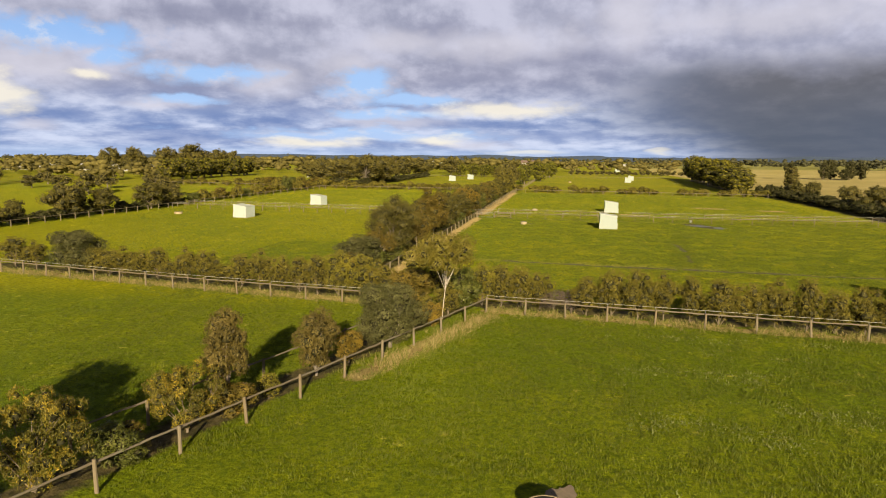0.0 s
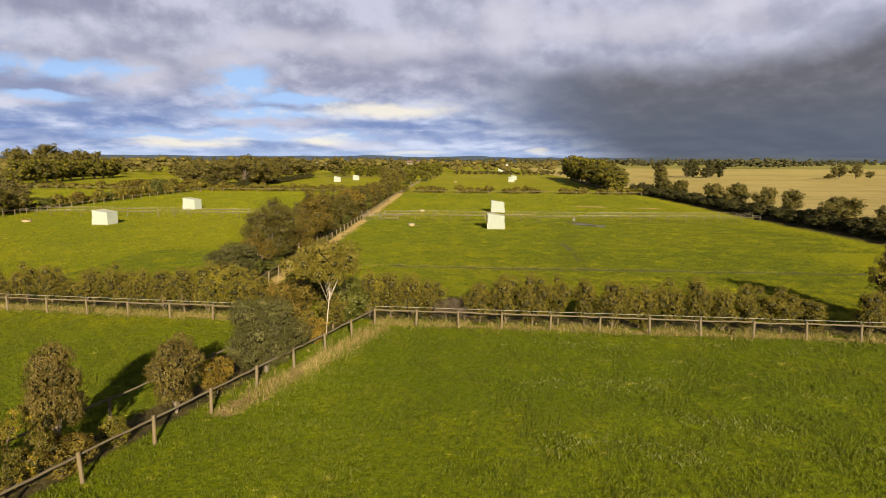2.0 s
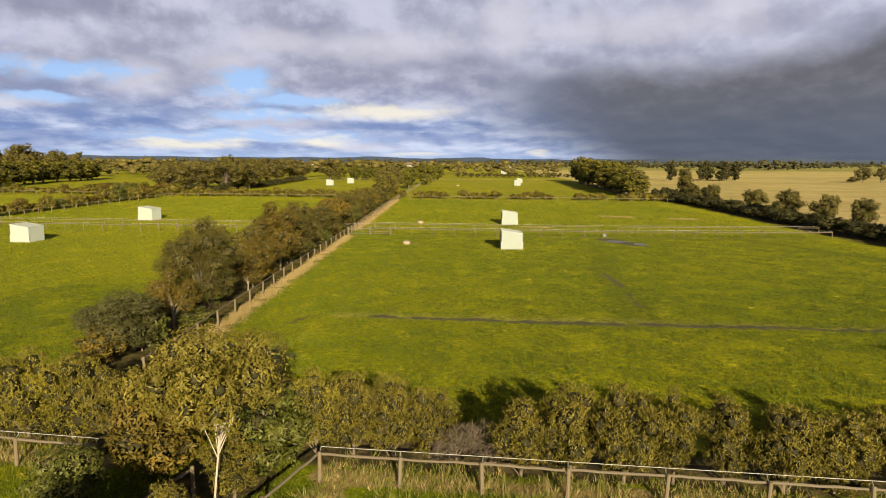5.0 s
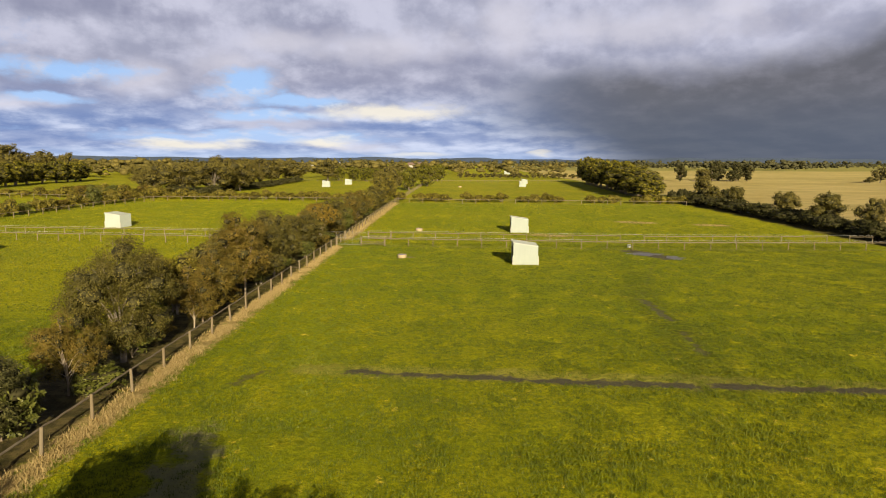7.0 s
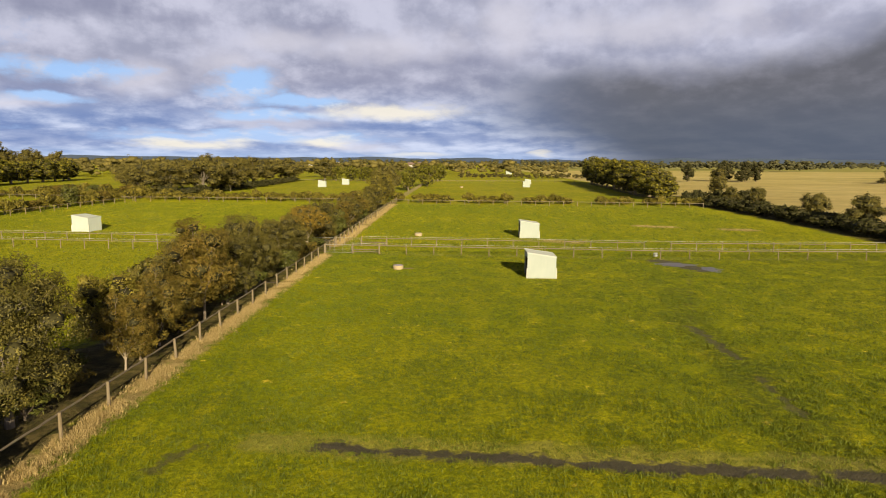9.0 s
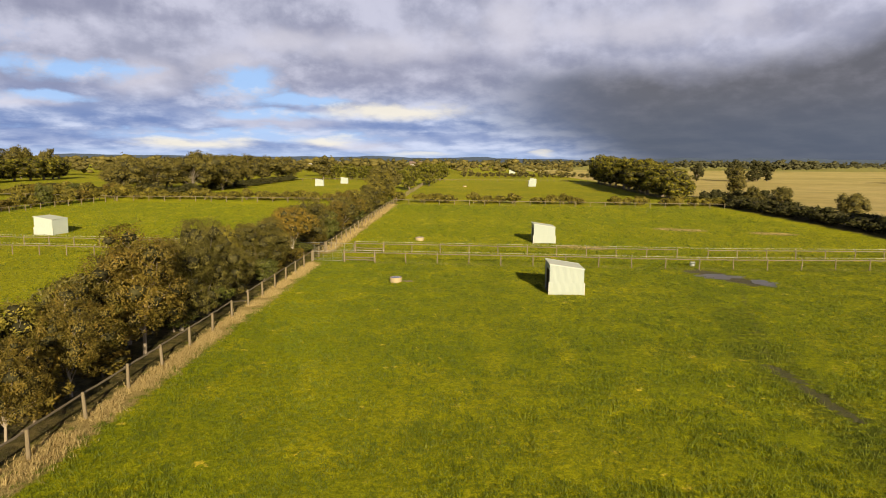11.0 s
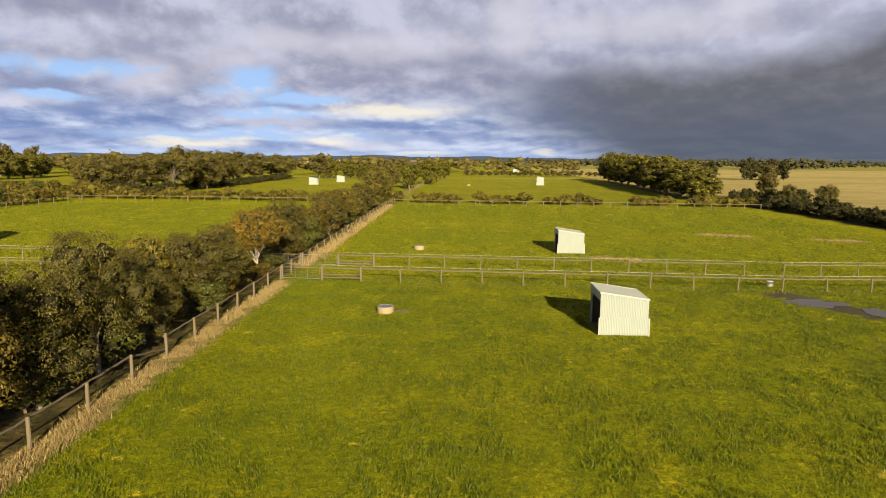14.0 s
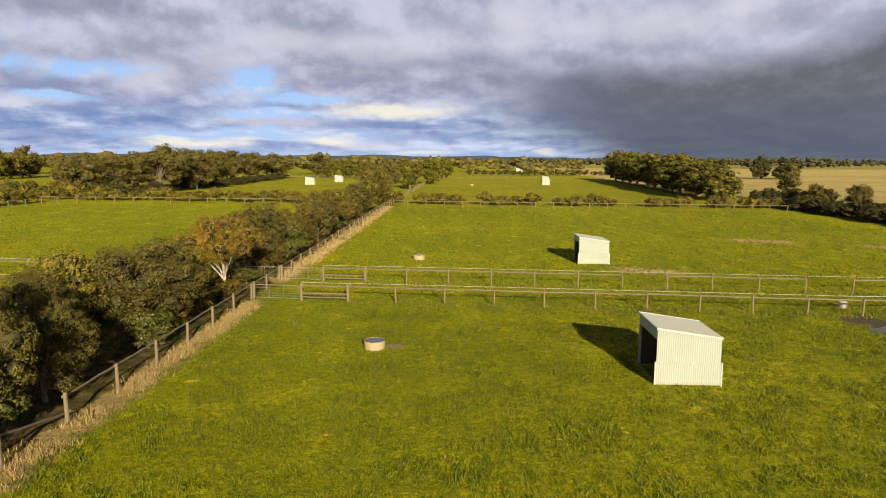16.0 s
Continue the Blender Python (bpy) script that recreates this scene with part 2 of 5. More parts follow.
def ground_colour(n):
    p = here(n)
    colour = n.mix(1.0, grass_colour(n), (2.80, 2.26, 0.8), "MULTIPLY")
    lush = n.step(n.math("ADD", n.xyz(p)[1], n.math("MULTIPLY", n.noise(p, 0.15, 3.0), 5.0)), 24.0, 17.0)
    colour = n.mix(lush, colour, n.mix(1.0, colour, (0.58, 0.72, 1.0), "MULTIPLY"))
    grazed = n.step(n.math("ADD", n.xyz(p)[1], n.math("MULTIPLY", n.noise(p, 0.1, 3.0), 6.0)), 202.0, 210.0)
    colour = n.mix(grazed, colour, n.mix(1.0, colour, (0.88, 0.84, 1.8), "MULTIPLY"))
    dry = n.attribute("dry")
    field = n.attribute("field")
    litter = n.attribute("litter")
    straw = n.mix(n.noise(p, 3.0, 5.0, 0.65), (0.30, 0.210, 0.082), (0.55, 0.42, 0.185))
    soil = n.mix(n.step(n.noise(p, 0.9, 5.0, 0.65), 0.4, 0.65), (0.055, 0.045, 0.025), (0.16, 0.12, 0.055))
    colour = n.mix(n.step(n.math("ADD", litter, n.math("MULTIPLY", n.math("SUBTRACT", n.noise(p, 0.8, 4.0, 0.6), 0.5), 0.7)), 0.35, 0.6), colour, soil)
    ragged = n.math("ADD", dry, n.math("MULTIPLY", n.math("SUBTRACT", n.noise(p, 1.1, 4.0, 0.6), 0.5), 0.9))
    colour = n.mix(n.step(ragged, 0.35, 0.6), colour, straw)
    x, y, _ = n.xyz(p)
    ragged = n.math("MULTIPLY", n.math("SUBTRACT", n.noise(p, 0.7, 5.0, 0.65), 0.5), 5.0)
    for a, b in (((36.5, 148.0), (41.5, 146.5)), ((51.5, 143.0), (55.0, 142.5)), ((15.5, 124.0), (19.0, 123.0))):
        colour = n.mix(n.math("MULTIPLY", line_mask(n, x, y, a, b, 1.1, 1.6, ragged), 0.85), colour, straw)
    long = n.place(p, (0, 0, 0), (0.016, 0.022, 1))
    hay = n.mix(n.step(n.noise(long, 1.0, 6.0, 0.62), 0.35, 0.68), (0.52, 0.395, 0.165), (0.66, 0.515, 0.235))
    hay = n.mix(n.step(n.noise(n.place(p, (40, 9, 0), (0.005, 0.009, 1)), 1.0, 6.0, 0.65), 0.52, 0.68, 0.0, 0.55), hay, (0.26, 0.225, 0.075))
    rows = n.noise(n.place(p, (3, 1, 0), (0.09, 0.20, 1)), 1.0, 5.0, 0.7)
    hay = n.mix(n.step(rows, 0.42, 0.64, 0.0, 0.42), hay, (0.255, 0.200, 0.090))
    hay = n.mix(n.step(n.noise(n.place(p, (7, 2, 0), (0.35, 0.5, 1)), 1.0, 4.0, 0.7), 0.52, 0.66, 0.0, 0.6), hay, (0.56, 0.45, 0.24))
    green = n.step(n.math("ADD", y, n.math("MULTIPLY", n.noise(p, 0.012, 4.0, 0.6), 260.0)), 1060.0, 1180.0, 0.0, 0.75)
    hay = n.mix(green, hay, (0.215, 0.215, 0.070))
    colour = n.mix(n.step(field, 0.4, 0.6), colour, hay)
    for a, b, half in TRODDEN:
        worn = n.math("MULTIPLY", line_mask(n, x, y, a, b, half, 1.4, n.math("MULTIPLY", ragged, 0.7)), n.step(n.noise(p, 1.7, 4.0, 0.7), 0.40, 0.58, 0.15, 0.8))
        colour = n.mix(worn, colour, (0.075, 0.098, 0.012))
    fringe = line_mask(n, x, y, (-9.0, 47.3), (40.0, 43.2), 0.75, 0.8, n.math("MULTIPLY", ragged, 0.5))
    colour = n.mix(n.math("MULTIPLY", fringe, 0.45), colour, (0.44, 0.375, 0.115))
    hard = n.math("MAXIMUM", line_mask(n, x, y, (-12.4, 37.4), (-12.0, 35.2), 0.45, 0.9, ragged), line_mask(n, x, y, (-11.6, 33.6), (-11.0, 30.6), 0.6, 0.9, ragged))
    colour = n.mix(n.math("MULTIPLY", hard, 0.6), colour, n.mix(n.noise(p, 2.6, 5.0, 0.65), (0.20, 0.175, 0.135), (0.40, 0.35, 0.28)))
    earth = n.mix(n.noise(p, 2.2, 5.0, 0.6), (0.050, 0.042, 0.032), (0.12, 0.098, 0.072))
    return n.mix(mud(n, p), colour, earth)


def ground_rough(n):
    return n.step(mud(n, here(n)), 0.3, 0.9, 0.85, 0.5)


def ground_height(n):
    p = here(n)
    return n.math("ADD", n.math("MULTIPLY", n.noise(p, 2.4, 6.0, 0.75), 0.30), n.math("MULTIPLY", n.noise(p, 0.5, 3.0, 0.6), 0.20))


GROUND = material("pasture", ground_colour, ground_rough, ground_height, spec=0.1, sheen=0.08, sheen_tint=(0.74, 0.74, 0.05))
GRASS = material("grass_blades", lambda n: n.mix(0.35, n.mix(1.0, grass_colour(n), (1.06, 1.00, 0.9), "MULTIPLY"), n.mix(n.step(island(n), 0.6, 1.0), n.mix(n.step(island(n), 0.0, 0.5), (0.065, 0.098, 0.005),
                 (0.165, 0.200, 0.010)), (0.27, 0.27, 0.030))), 0.6, spec=0.25, translucent=0.12)
STRAW = material("dry_grass", lambda n: n.mix(island(n), (0.34, 0.250, 0.098), (0.58, 0.45, 0.205)), 0.7, spec=0.2, translucent=0.2)
CLOVER = material("clover", lambda n: n.mix(island(n), (0.15, 0.19, 0.03), (0.30, 0.31, 0.10)), 0.7, spec=0.2, translucent=0.2)
GREEN_WEED = material("rank_grass", lambda n: n.mix(island(n), (0.12, 0.15, 0.015), (0.30, 0.28, 0.06)), 0.7, spec=0.2, translucent=0.2)


def timber(name, dark, light):
    def paint(n):
        p = own(n)
        grain = n.noise(n.place(p, (0, 0, 0), (14, 14, 1.6)), 2.0, 5.0, 0.65)
        colour = n.mix(grain, dark, light)
        colour = n.mix(n.math("MULTIPLY", one(n), 0.4), colour, (0.24, 0.21, 0.155))
        return n.mix(n.step(n.noise(p, 5.0, 4.0), 0.6, 0.75, 0.0, 0.5), colour, (0.20, 0.20, 0.12))
    return material(name, paint, 0.85, lambda n: n.math("MULTIPLY", n.noise(n.place(own(n), (0, 0, 0), (20, 20, 2)), 2.0, 3.0), 0.012), spec=0.15)


POST_WOOD = timber("post_wood", (0.14, 0.105, 0.06), (0.29, 0.23, 0.145))
RAIL_WOOD = timber("rail_wood", (0.11, 0.085, 0.055), (0.265, 0.215, 0.15))
TAPE = material("white_tape", lambda n: n.mix(n.noise(own(n), 9.0), (0.54, 0.52, 0.45), (0.72, 0.70, 0.62)), 0.5)
GALV = material("galvanised_steel", lambda n: n.mix(n.noise(own(n), 6.0, 4.0), (0.42, 0.43, 0.42), (0.62, 0.63, 0.61)), 0.42, metal=0.7)


def sheeting(n):
    p = own(n)
    colour = n.mix(n.noise(n.place(p, (0, 0, 0), (1.5, 1.5, 0.5)), 1.2, 5.0, 0.6), (0.375, 0.425, 0.388), (0.450, 0.495, 0.452))
    streak = n.step(n.noise(n.place(p, (3, 1, 0), (9, 9, 0.35)), 1.0, 4.0, 0.6), 0.55, 0.75, 0.0, 0.35)
    colour = n.mix(streak, colour, (0.48, 0.51, 0.44))
    low = n.step(n.math("ADD", n.xyz(p)[2], n.math("MULTIPLY", n.noise(p, 3.0, 4.0), 0.35)), 0.42, 0.10, 0.0, 0.6)
    return n.mix(low, colour, (0.36, 0.34, 0.20))


CLAD = material("pale_green_sheeting", sheeting, 0.45, spec=0.4)
ROOF = material("roof_sheeting", lambda n: n.mix(n.noise(own(n), 1.6, 5.0, 0.6), (0.45, 0.48, 0.438), (0.54, 0.57, 0.525)), 0.4, spec=0.45)
# Shade and dirt of the shelter's inside, painted as one dark brown.
SHED_SHADE = material("shed_inner_shade", lambda n: n.mix(n.noise(own(n), 2.0, 4.0), (0.055, 0.048, 0.036), (0.12, 0.10, 0.075)), 0.8)
CONCRETE = material("trough_concrete", lambda n: n.mix(n.noise(own(n), 4.0, 6.0, 0.65), (0.32, 0.25, 0.14), (0.52, 0.41, 0.25)), 0.85,
                    lambda n: n.math("MULTIPLY", n.noise(own(n), 14.0, 4.0), 0.01))
WATER = material("water", (0.045, 0.040, 0.034), 0.07, lambda n: n.math("MULTIPLY", n.noise(here(n), 3.0, 2.0), 0.004), spec=0.5)
PUDDLE = material("muddy_water", lambda n: n.mix(n.noise(here(n), 1.5, 5.0, 0.65), (0.075, 0.062, 0.050), (0.17, 0.14, 0.11)), 0.28, spec=0.3)
BARE_EARTH = material("bare_earth", lambda n: n.mix(n.noise(own(n), 3.0, 6.0, 0.65), (0.20, 0.15, 0.10), (0.40, 0.31, 0.22)), 0.9,
                      lambda n: n.math("MULTIPLY", n.noise(own(n), 5.0, 4.0), 0.03))


def bark(name, dark, light):
    return material(name, lambda n: n.mix(n.noise(n.place(own(n), (0, 0, 0), (3, 3, 0.8)), 2.0, 5.0, 0.65), dark, light), 0.85,
                    lambda n: n.math("MULTIPLY", n.noise(n.place(own(n), (0, 0, 0), (6, 6, 1.5)), 2.0, 3.0), 0.02), spec=0.15)


BARK_BROWN = bark("brown_bark", (0.13, 0.10, 0.07), (0.30, 0.24, 0.17))
BARK_WHITE = bark("white_gum_bark", (0.40, 0.33, 0.25), (0.70, 0.63, 0.53))
BARK_PALE = bark("pale_gum_bark", (0.24, 0.19, 0.14), (0.44, 0.37, 0.28))
BARK_GREY = bark("grey_bark", (0.14, 0.115, 0.085), (0.30, 0.255, 0.205))

LEAF_OLIVE = leaves("olive_leaves", (0.073, 0.066, 0.013), (0.129, 0.111, 0.022), (0.217, 0.182, 0.038), 0.55)
LEAF_GREEN = leaves("deep_green_leaves", (0.056, 0.065, 0.010), (0.106, 0.115, 0.019), (0.213, 0.212, 0.049), 0.45)
LEAF_BROWN = leaves("bronze_leaves", (0.085, 0.066, 0.016), (0.158, 0.121, 0.028), (0.252, 0.192, 0.052), 0.5)
LEAF_RUST = leaves("rust_leaves", (0.130, 0.098, 0.017), (0.270, 0.188, 0.025), (0.450, 0.290, 0.040), 0.5)
LEAF_GREY = leaves("grey_green_leaves", (0.062, 0.062, 0.018), (0.108, 0.104, 0.031), (0.186, 0.176, 0.060), 0.55)
LEAF_MIXED = leaves("rust_tinged_leaves", (0.093, 0.074, 0.013), (0.170, 0.131, 0.021), (0.270, 0.181, 0.032), 0.55, spread=0.2)
LEAF_WATTLE = leaves("wattle_leaves", (0.085, 0.081, 0.016), (0.187, 0.161, 0.023), (0.488, 0.341, 0.029), 0.5, spread=0.15)
LEAF_HEDGE = leaves("hedge_leaves", (0.098, 0.086, 0.013), (0.197, 0.165, 0.023), (0.317, 0.260, 0.041), 0.55)
LEAF_GOLD = leaves("gold_hedge_leaves", (0.121, 0.106, 0.015), (0.240, 0.212, 0.025), (0.362, 0.301, 0.034), 0.55)
# Hedge and undergrowth shade is put into these leaf tones; pines are dark themselves.
LEAF_DARK = leaves("shaded_hedge_and_pine_leaves", (0.030, 0.031, 0.008), (0.054, 0.054, 0.013), (0.105, 0.097, 0.026), 0.6)
LEAF_CYPRESS = leaves("cypress_leaves", (0.060, 0.064, 0.010), (0.140, 0.136, 0.016), (0.400, 0.330, 0.026), 0.6)
LEAF_WOOD = leaves("wood_leaves", (0.104, 0.089, 0.019), (0.162, 0.137, 0.028), (0.223, 0.182, 0.040), 0.6, 0.15)
LEAF_LIME = leaves("lime_leaves", (0.091, 0.094, 0.011), (0.169, 0.165, 0.016), (0.260, 0.236, 0.024), 0.55)
TWIGS = leaves("bare_twigs", (0.096, 0.074, 0.053), (0.166, 0.127, 0.087), (0.244, 0.193, 0.140), 0.7, 0.0)
FAR_LEAF = leaves("far_leaves", (0.088, 0.076, 0.020), (0.156, 0.131, 0.033), (0.237, 0.193, 0.048), 0.7)
# Shade inside the crowns, put into the colour of their filling lumps.
INNER_SHADE = leaves("shaded_inner_crown", (0.028, 0.026, 0.009), (0.044, 0.040, 0.013), (0.064, 0.057, 0.018), 0.8, 0.0)
# Farthest trees, greyed in their leaf colour to imitate distance haze.
FAR_GREY = leaves("haze_greyed_leaves", (0.056, 0.056, 0.026), (0.092, 0.090, 0.040), (0.130, 0.122, 0.056), 0.7)
FAR_WALL = material("far_wall", lambda n: n.mix(n.noise(own(n), 0.8), (0.36, 0.34, 0.30), (0.48, 0.46, 0.42)), 0.7)
FAR_ROOF = material("far_roof", lambda n: n.mix(n.noise(own(n), 0.5), (0.48, 0.47, 0.45), (0.68, 0.67, 0.64)), 0.5)
DARK_ROOF = material("tile_roof", lambda n: n.mix(n.noise(own(n), 0.5), (0.16, 0.11, 0.09), (0.26, 0.19, 0.15)), 0.7)
# Distance haze is painted in as the blue of the hills.
HILL = material("haze_blue_hills", lambda n: n.mix(n.noise(here(n), 0.002, 4.0), (0.055, 0.080, 0.135), (0.085, 0.115, 0.175)), 0.9)


# ---- building helpers ----
def rise(x, y):
    """The height of the ground: flat paddocks that climb a little in the distance."""
    s = min(max((y - 105) / 95, 0), 1)
    return s * s * (3 - 2 * s) * min(max(1.1 - 0.008 * x, 0.5), 1.7)


def mesh_of(name, verts, faces, mat):
    data = bpy.data.meshes.new(name)
    data.from_pydata([tuple(v) for v in verts], [], [tuple(f) for f in faces])
    for m in mat if isinstance(mat, (list, tuple)) else (mat,):
        data.materials.append(m)
    return data


def quads(name, verts, mat, sides=4):
    """A mesh of loose faces, each with its own run of corners, from an array of places."""
    verts = np.asarray(verts, np.float32).reshape(-1, 3)
    count = len(verts) // sides
    data = bpy.data.meshes.new(name)
    data.vertices.add(len(verts))
    data.vertices.foreach_set("co", verts.ravel())
    data.loops.add(len(verts))
    data.loops.foreach_set("vertex_index", np.arange(len(verts), dtype=np.int32))
    data.polygons.add(count)
    data.polygons.foreach_set("loop_start", np.arange(0, len(verts), sides, dtype=np.int32))
    data.materials.append(mat)
    data.update(calc_edges=True)
    return data


def leafy(name, leaves, clumps, mat):
    """Loose leaf faces together with closed foliage clumps, given as (corners, triangles)."""
    flat = np.asarray(leaves, np.float32).reshape(-1, 3)
    places, corners, sizes = [flat], [np.arange(len(flat), dtype=np.int32)], [np.full(len(flat) // 4, 4, np.int32)]
    start = len(flat)
    for verts, faces in clumps:
        places.append(verts)
        corners.append((faces + start).ravel())
        sizes.append(np.full(len(faces), 3, np.int32))
        start += len(verts)
    places, corners, sizes = np.concatenate(places).astype(np.float32), np.concatenate(corners).astype(np.int32), np.concatenate(sizes)
    data = bpy.data.meshes.new(name)
    data.vertices.add(len(places))
    data.vertices.foreach_set("co", places.ravel())
    data.loops.add(len(corners))
    data.loops.foreach_set("vertex_index", corners)
    data.polygons.add(len(sizes))
    data.polygons.foreach_set("loop_start", (np.cumsum(sizes) - sizes).astype(np.int32))
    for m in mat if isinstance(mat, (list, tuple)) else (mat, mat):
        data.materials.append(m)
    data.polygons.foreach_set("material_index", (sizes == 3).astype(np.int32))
    data.update(calc_edges=True)
    return data


def ball(steps):
    bm = bmesh.new()
    bmesh.ops.create_icosphere(bm, subdivisions=steps, radius=1.0)
    bm.verts.ensure_lookup_table()
    verts = np.array([v.co[:] for v in bm.verts])
    faces = np.array([[v.index for v in f.verts] for f in bm.faces])
    bm.free()
    return verts, faces


BALLS = {1: ball(1), 2: ball(2)}


def clump(rng, x, y, z, r, steps=2, squash=0.85):
    """A closed lump with a broken skin, filling the heart of a bough."""
    verts, faces = BALLS[steps]
    a, b = rng.uniform(0, 6, 3), rng.uniform(2.5, 4.5, 3)
    bumps = 1 + 0.13 * np.sin(verts[:, :1] * b[0] + a[0]) * np.sin(verts[:, 1:2] * b[1] + a[1]) + 0.10 * np.sin(verts[:, 2:] * b[2] * 1.6 + a[2]) + rng.normal(0, 0.17, (len(verts), 1))
    return (verts * bumps + rng.normal(0, 0.09, verts.shape)) * (r, r, r * squash) + (x, y, z), faces


def child(name, data, parent, m=None, label=""):
    ob = new(name, data)
    ob.parent = parent
    if m is not None:
        ob.matrix_local = m
    return tagged(ob, label)


def part(name, bm, mat, parent, label=""):
    data = bpy.data.meshes.new(name)
    bm.to_mesh(data)
    bm.free()
    data.materials.append(mat)
    return child(name, data, parent, None, label)


def box(bm, low, high, bevel=0.0):
    made = bmesh.ops.create_cube(bm, size=1.0, matrix=Matrix.LocRotScale(
        (Vector(low) + Vector(high)) / 2, None, Vector(high) - Vector(low)))
    if bevel:
        edges = {e for v in made["verts"] for e in v.link_edges}
        bmesh.ops.bevel(bm, geom=list(edges), offset=bevel, segments=1, affect="EDGES")


def tube(points, radii, sides=6):
    """Corners and faces of a tapered tube through the given points."""
    verts, faces = [], []
    points = [Vector(p) for p in points]
    for k, p in enumerate(points):
        along = (points[min(k + 1, len(points) - 1)] - points[max(k - 1, 0)]).normalized()
        one_way = along.cross(Vector((0.31, 0.95, 0.07))).normalized()
        other = along.cross(one_way)
        for s in range(sides):
            a = 2 * math.pi * s / sides
            verts.append(p + radii[k] * (math.cos(a) * one_way + math.sin(a) * other))
    for k in range(len(points) - 1):
        for s in range(sides):
            a, b = k * sides + s, k * sides + (s + 1) % sides
            faces.append((a, a + sides, b + sides, b))
    faces.append(tuple(range(sides)))
    faces.append(tuple(reversed(range((len(points) - 1) * sides, len(points) * sides))))
    return verts, faces


def tubes(name, runs, mat, sides=6):
    verts, faces = [], []
    for points, radii in runs:
        v, f = tube(points, radii, sides)
        faces += [tuple(i + len(verts) for i in face) for face in f]
        verts += v
    return mesh_of(name, verts, faces, mat)


def root(name, m, label, category, group="", kind=""):
    ob = new(name)
    ob.empty_display_size = 0.2
    ob.matrix_world = m
    return tagged(ob, label, category, group, kind)


# ---- ground ----
ROW_FENCE = ((-18.3, 30.5), (-18.3, 60.0), (-18.0, 117.0), (-16.0, 196.0))
NEAR_FENCE = ((-17.9, -19.2), (-5.3, 17.8))
DRY_LINES = (((-17.8, 30.5), (-17.8, 60.0)), ((-17.8, 60.0), (-17.5, 108.0)), ROW_FENCE[2:], ((-11.0, -0.5), (-4.9, 16.6)), ((-5.3, 18.4), (34.0, 13.6)), ((-15.0, 19.2), (-64.0, 27.4)),
             ((-18.0, 117.5), (68.0, 114.0)), ((-16.0, 197.5), (70.0, 200.5)), ((-90.0, 194.0), (-20.0, 199.0)))
DRY_WIDTH = (0.85, 0.85, 1.0, 0.8, 0.6, 0.65, 0.0, 0.7, 0.7)


def to_line(x, y, a, b):
    dx, dy = b[0] - a[0], b[1] - a[1]
    s = min(max(((x - a[0]) * dx + (y - a[1]) * dy) / (dx * dx + dy * dy), 0), 1)
    return math.hypot(x - a[0] - s * dx, y - a[1] - s * dy)


def dryness(x, y):
    best = 0.0
    for (a, b), width in zip(DRY_LINES, DRY_WIDTH):
        if width:
            best = max(best, 1 - to_line(x, y, a, b) / (2 * width))
    return best


# The first strip's dark soil also carries the shade under the wattles.
LITTER = (((-20.6, -21.0), (-11.9, 6.0), 1.15), ((-22.0, 30.0), (-21.6, 117.0), 3.6), ((-21.0, 117.0), (-19.0, 205.0), 3.4), ((-12.5, 8.0), (-9.2, 18.5), 2.0), ((72.5, 50.0), (75.0, 225.0), 5.0),
          ((-6.0, 21.0), (36.0, 16.0), 1.5), ((-15.0, 21.8), (-66.0, 30.5), 1.5), ((-98.0, 240.0), (-92.0, 360.0), 9.0), ((72.0, 250.0), (84.0, 400.0), 6.0))


def leaf_litter(x, y):
    """1 in the planted strips, where no grass grows in the shade."""
    return max(max(0.0, 1 - to_line(x, y, a, b) / (2 * half)) for a, b, half in LITTER)


def hayfield(x, y):
    """1 east of the boundary hedge, where the grass is ripe and yellow."""
    return min(max((x - 80 - 0.02 * max(y - 200, 0)) / 6 + 0.5, 0), 1) if -200 < y < 3000 else 0.0


def spread(fine_from, fine_to, fine, far_low, far_high):
    values = list(np.arange(fine_from, fine_to + 1e-6, fine))
    for sign, start, limit in ((-1, fine_from, far_low), (1, fine_to, far_high)):
        step, at = fine, start
        while abs(at - limit) > 1e-6:
            step = min(step * 1.12, 400)
            at = at + sign * step
            at = max(at, limit) if sign < 0 else min(at, limit)
            values.append(at)
    return sorted(values)


def build_ground():
    xs, ys = spread(-34, 44, 0.65, -4700, 4700), spread(-20, 116, 0.65, -900, 4700)
    verts, dry, field, litter = [], [], [], []
    for y in ys:
        for x in xs:
            near = 1.0 if -60 < x < 90 and -60 < y < 220 else 0.0
            calm = min(1.0, max(0.0, math.hypot(x - 28.5, y - 100) / 6 - 0.7))
            lump = near * calm * (0.10 * noise.noise((x * 0.35, y * 0.35, 0)) + 0.05 * noise.noise((x * 1.1, y * 1.1, 3)))
            verts.append((x, y, rise(x, y) + lump - 0.02))
            dry.append(dryness(x, y) if -110 < x < 80 and -30 < y < 210 else 0.0)
            field.append(hayfield(x, y))
            litter.append(leaf_litter(x, y) if abs(x) < 130 and -60 < y < 420 else 0.0)
    w = len(xs)
    faces = [(r * w + c, r * w + c + 1, (r + 1) * w + c + 1, (r + 1) * w + c) for r in range(len(ys) - 1) for c in range(w - 1)]
    data = mesh_of("ground", verts, faces, GROUND)
    for name, values in (("dry", dry), ("field", field), ("litter", litter)):
        data.attributes.new(name, "FLOAT", "POINT").data.foreach_set("value", np.array(values, np.float32))
    data.polygons.foreach_set("use_smooth", np.ones(len(faces), bool))
    tagged(new("ground", data), "green grazed pasture with worn muddy tracks", "pasture", kind="structure")


build_ground()


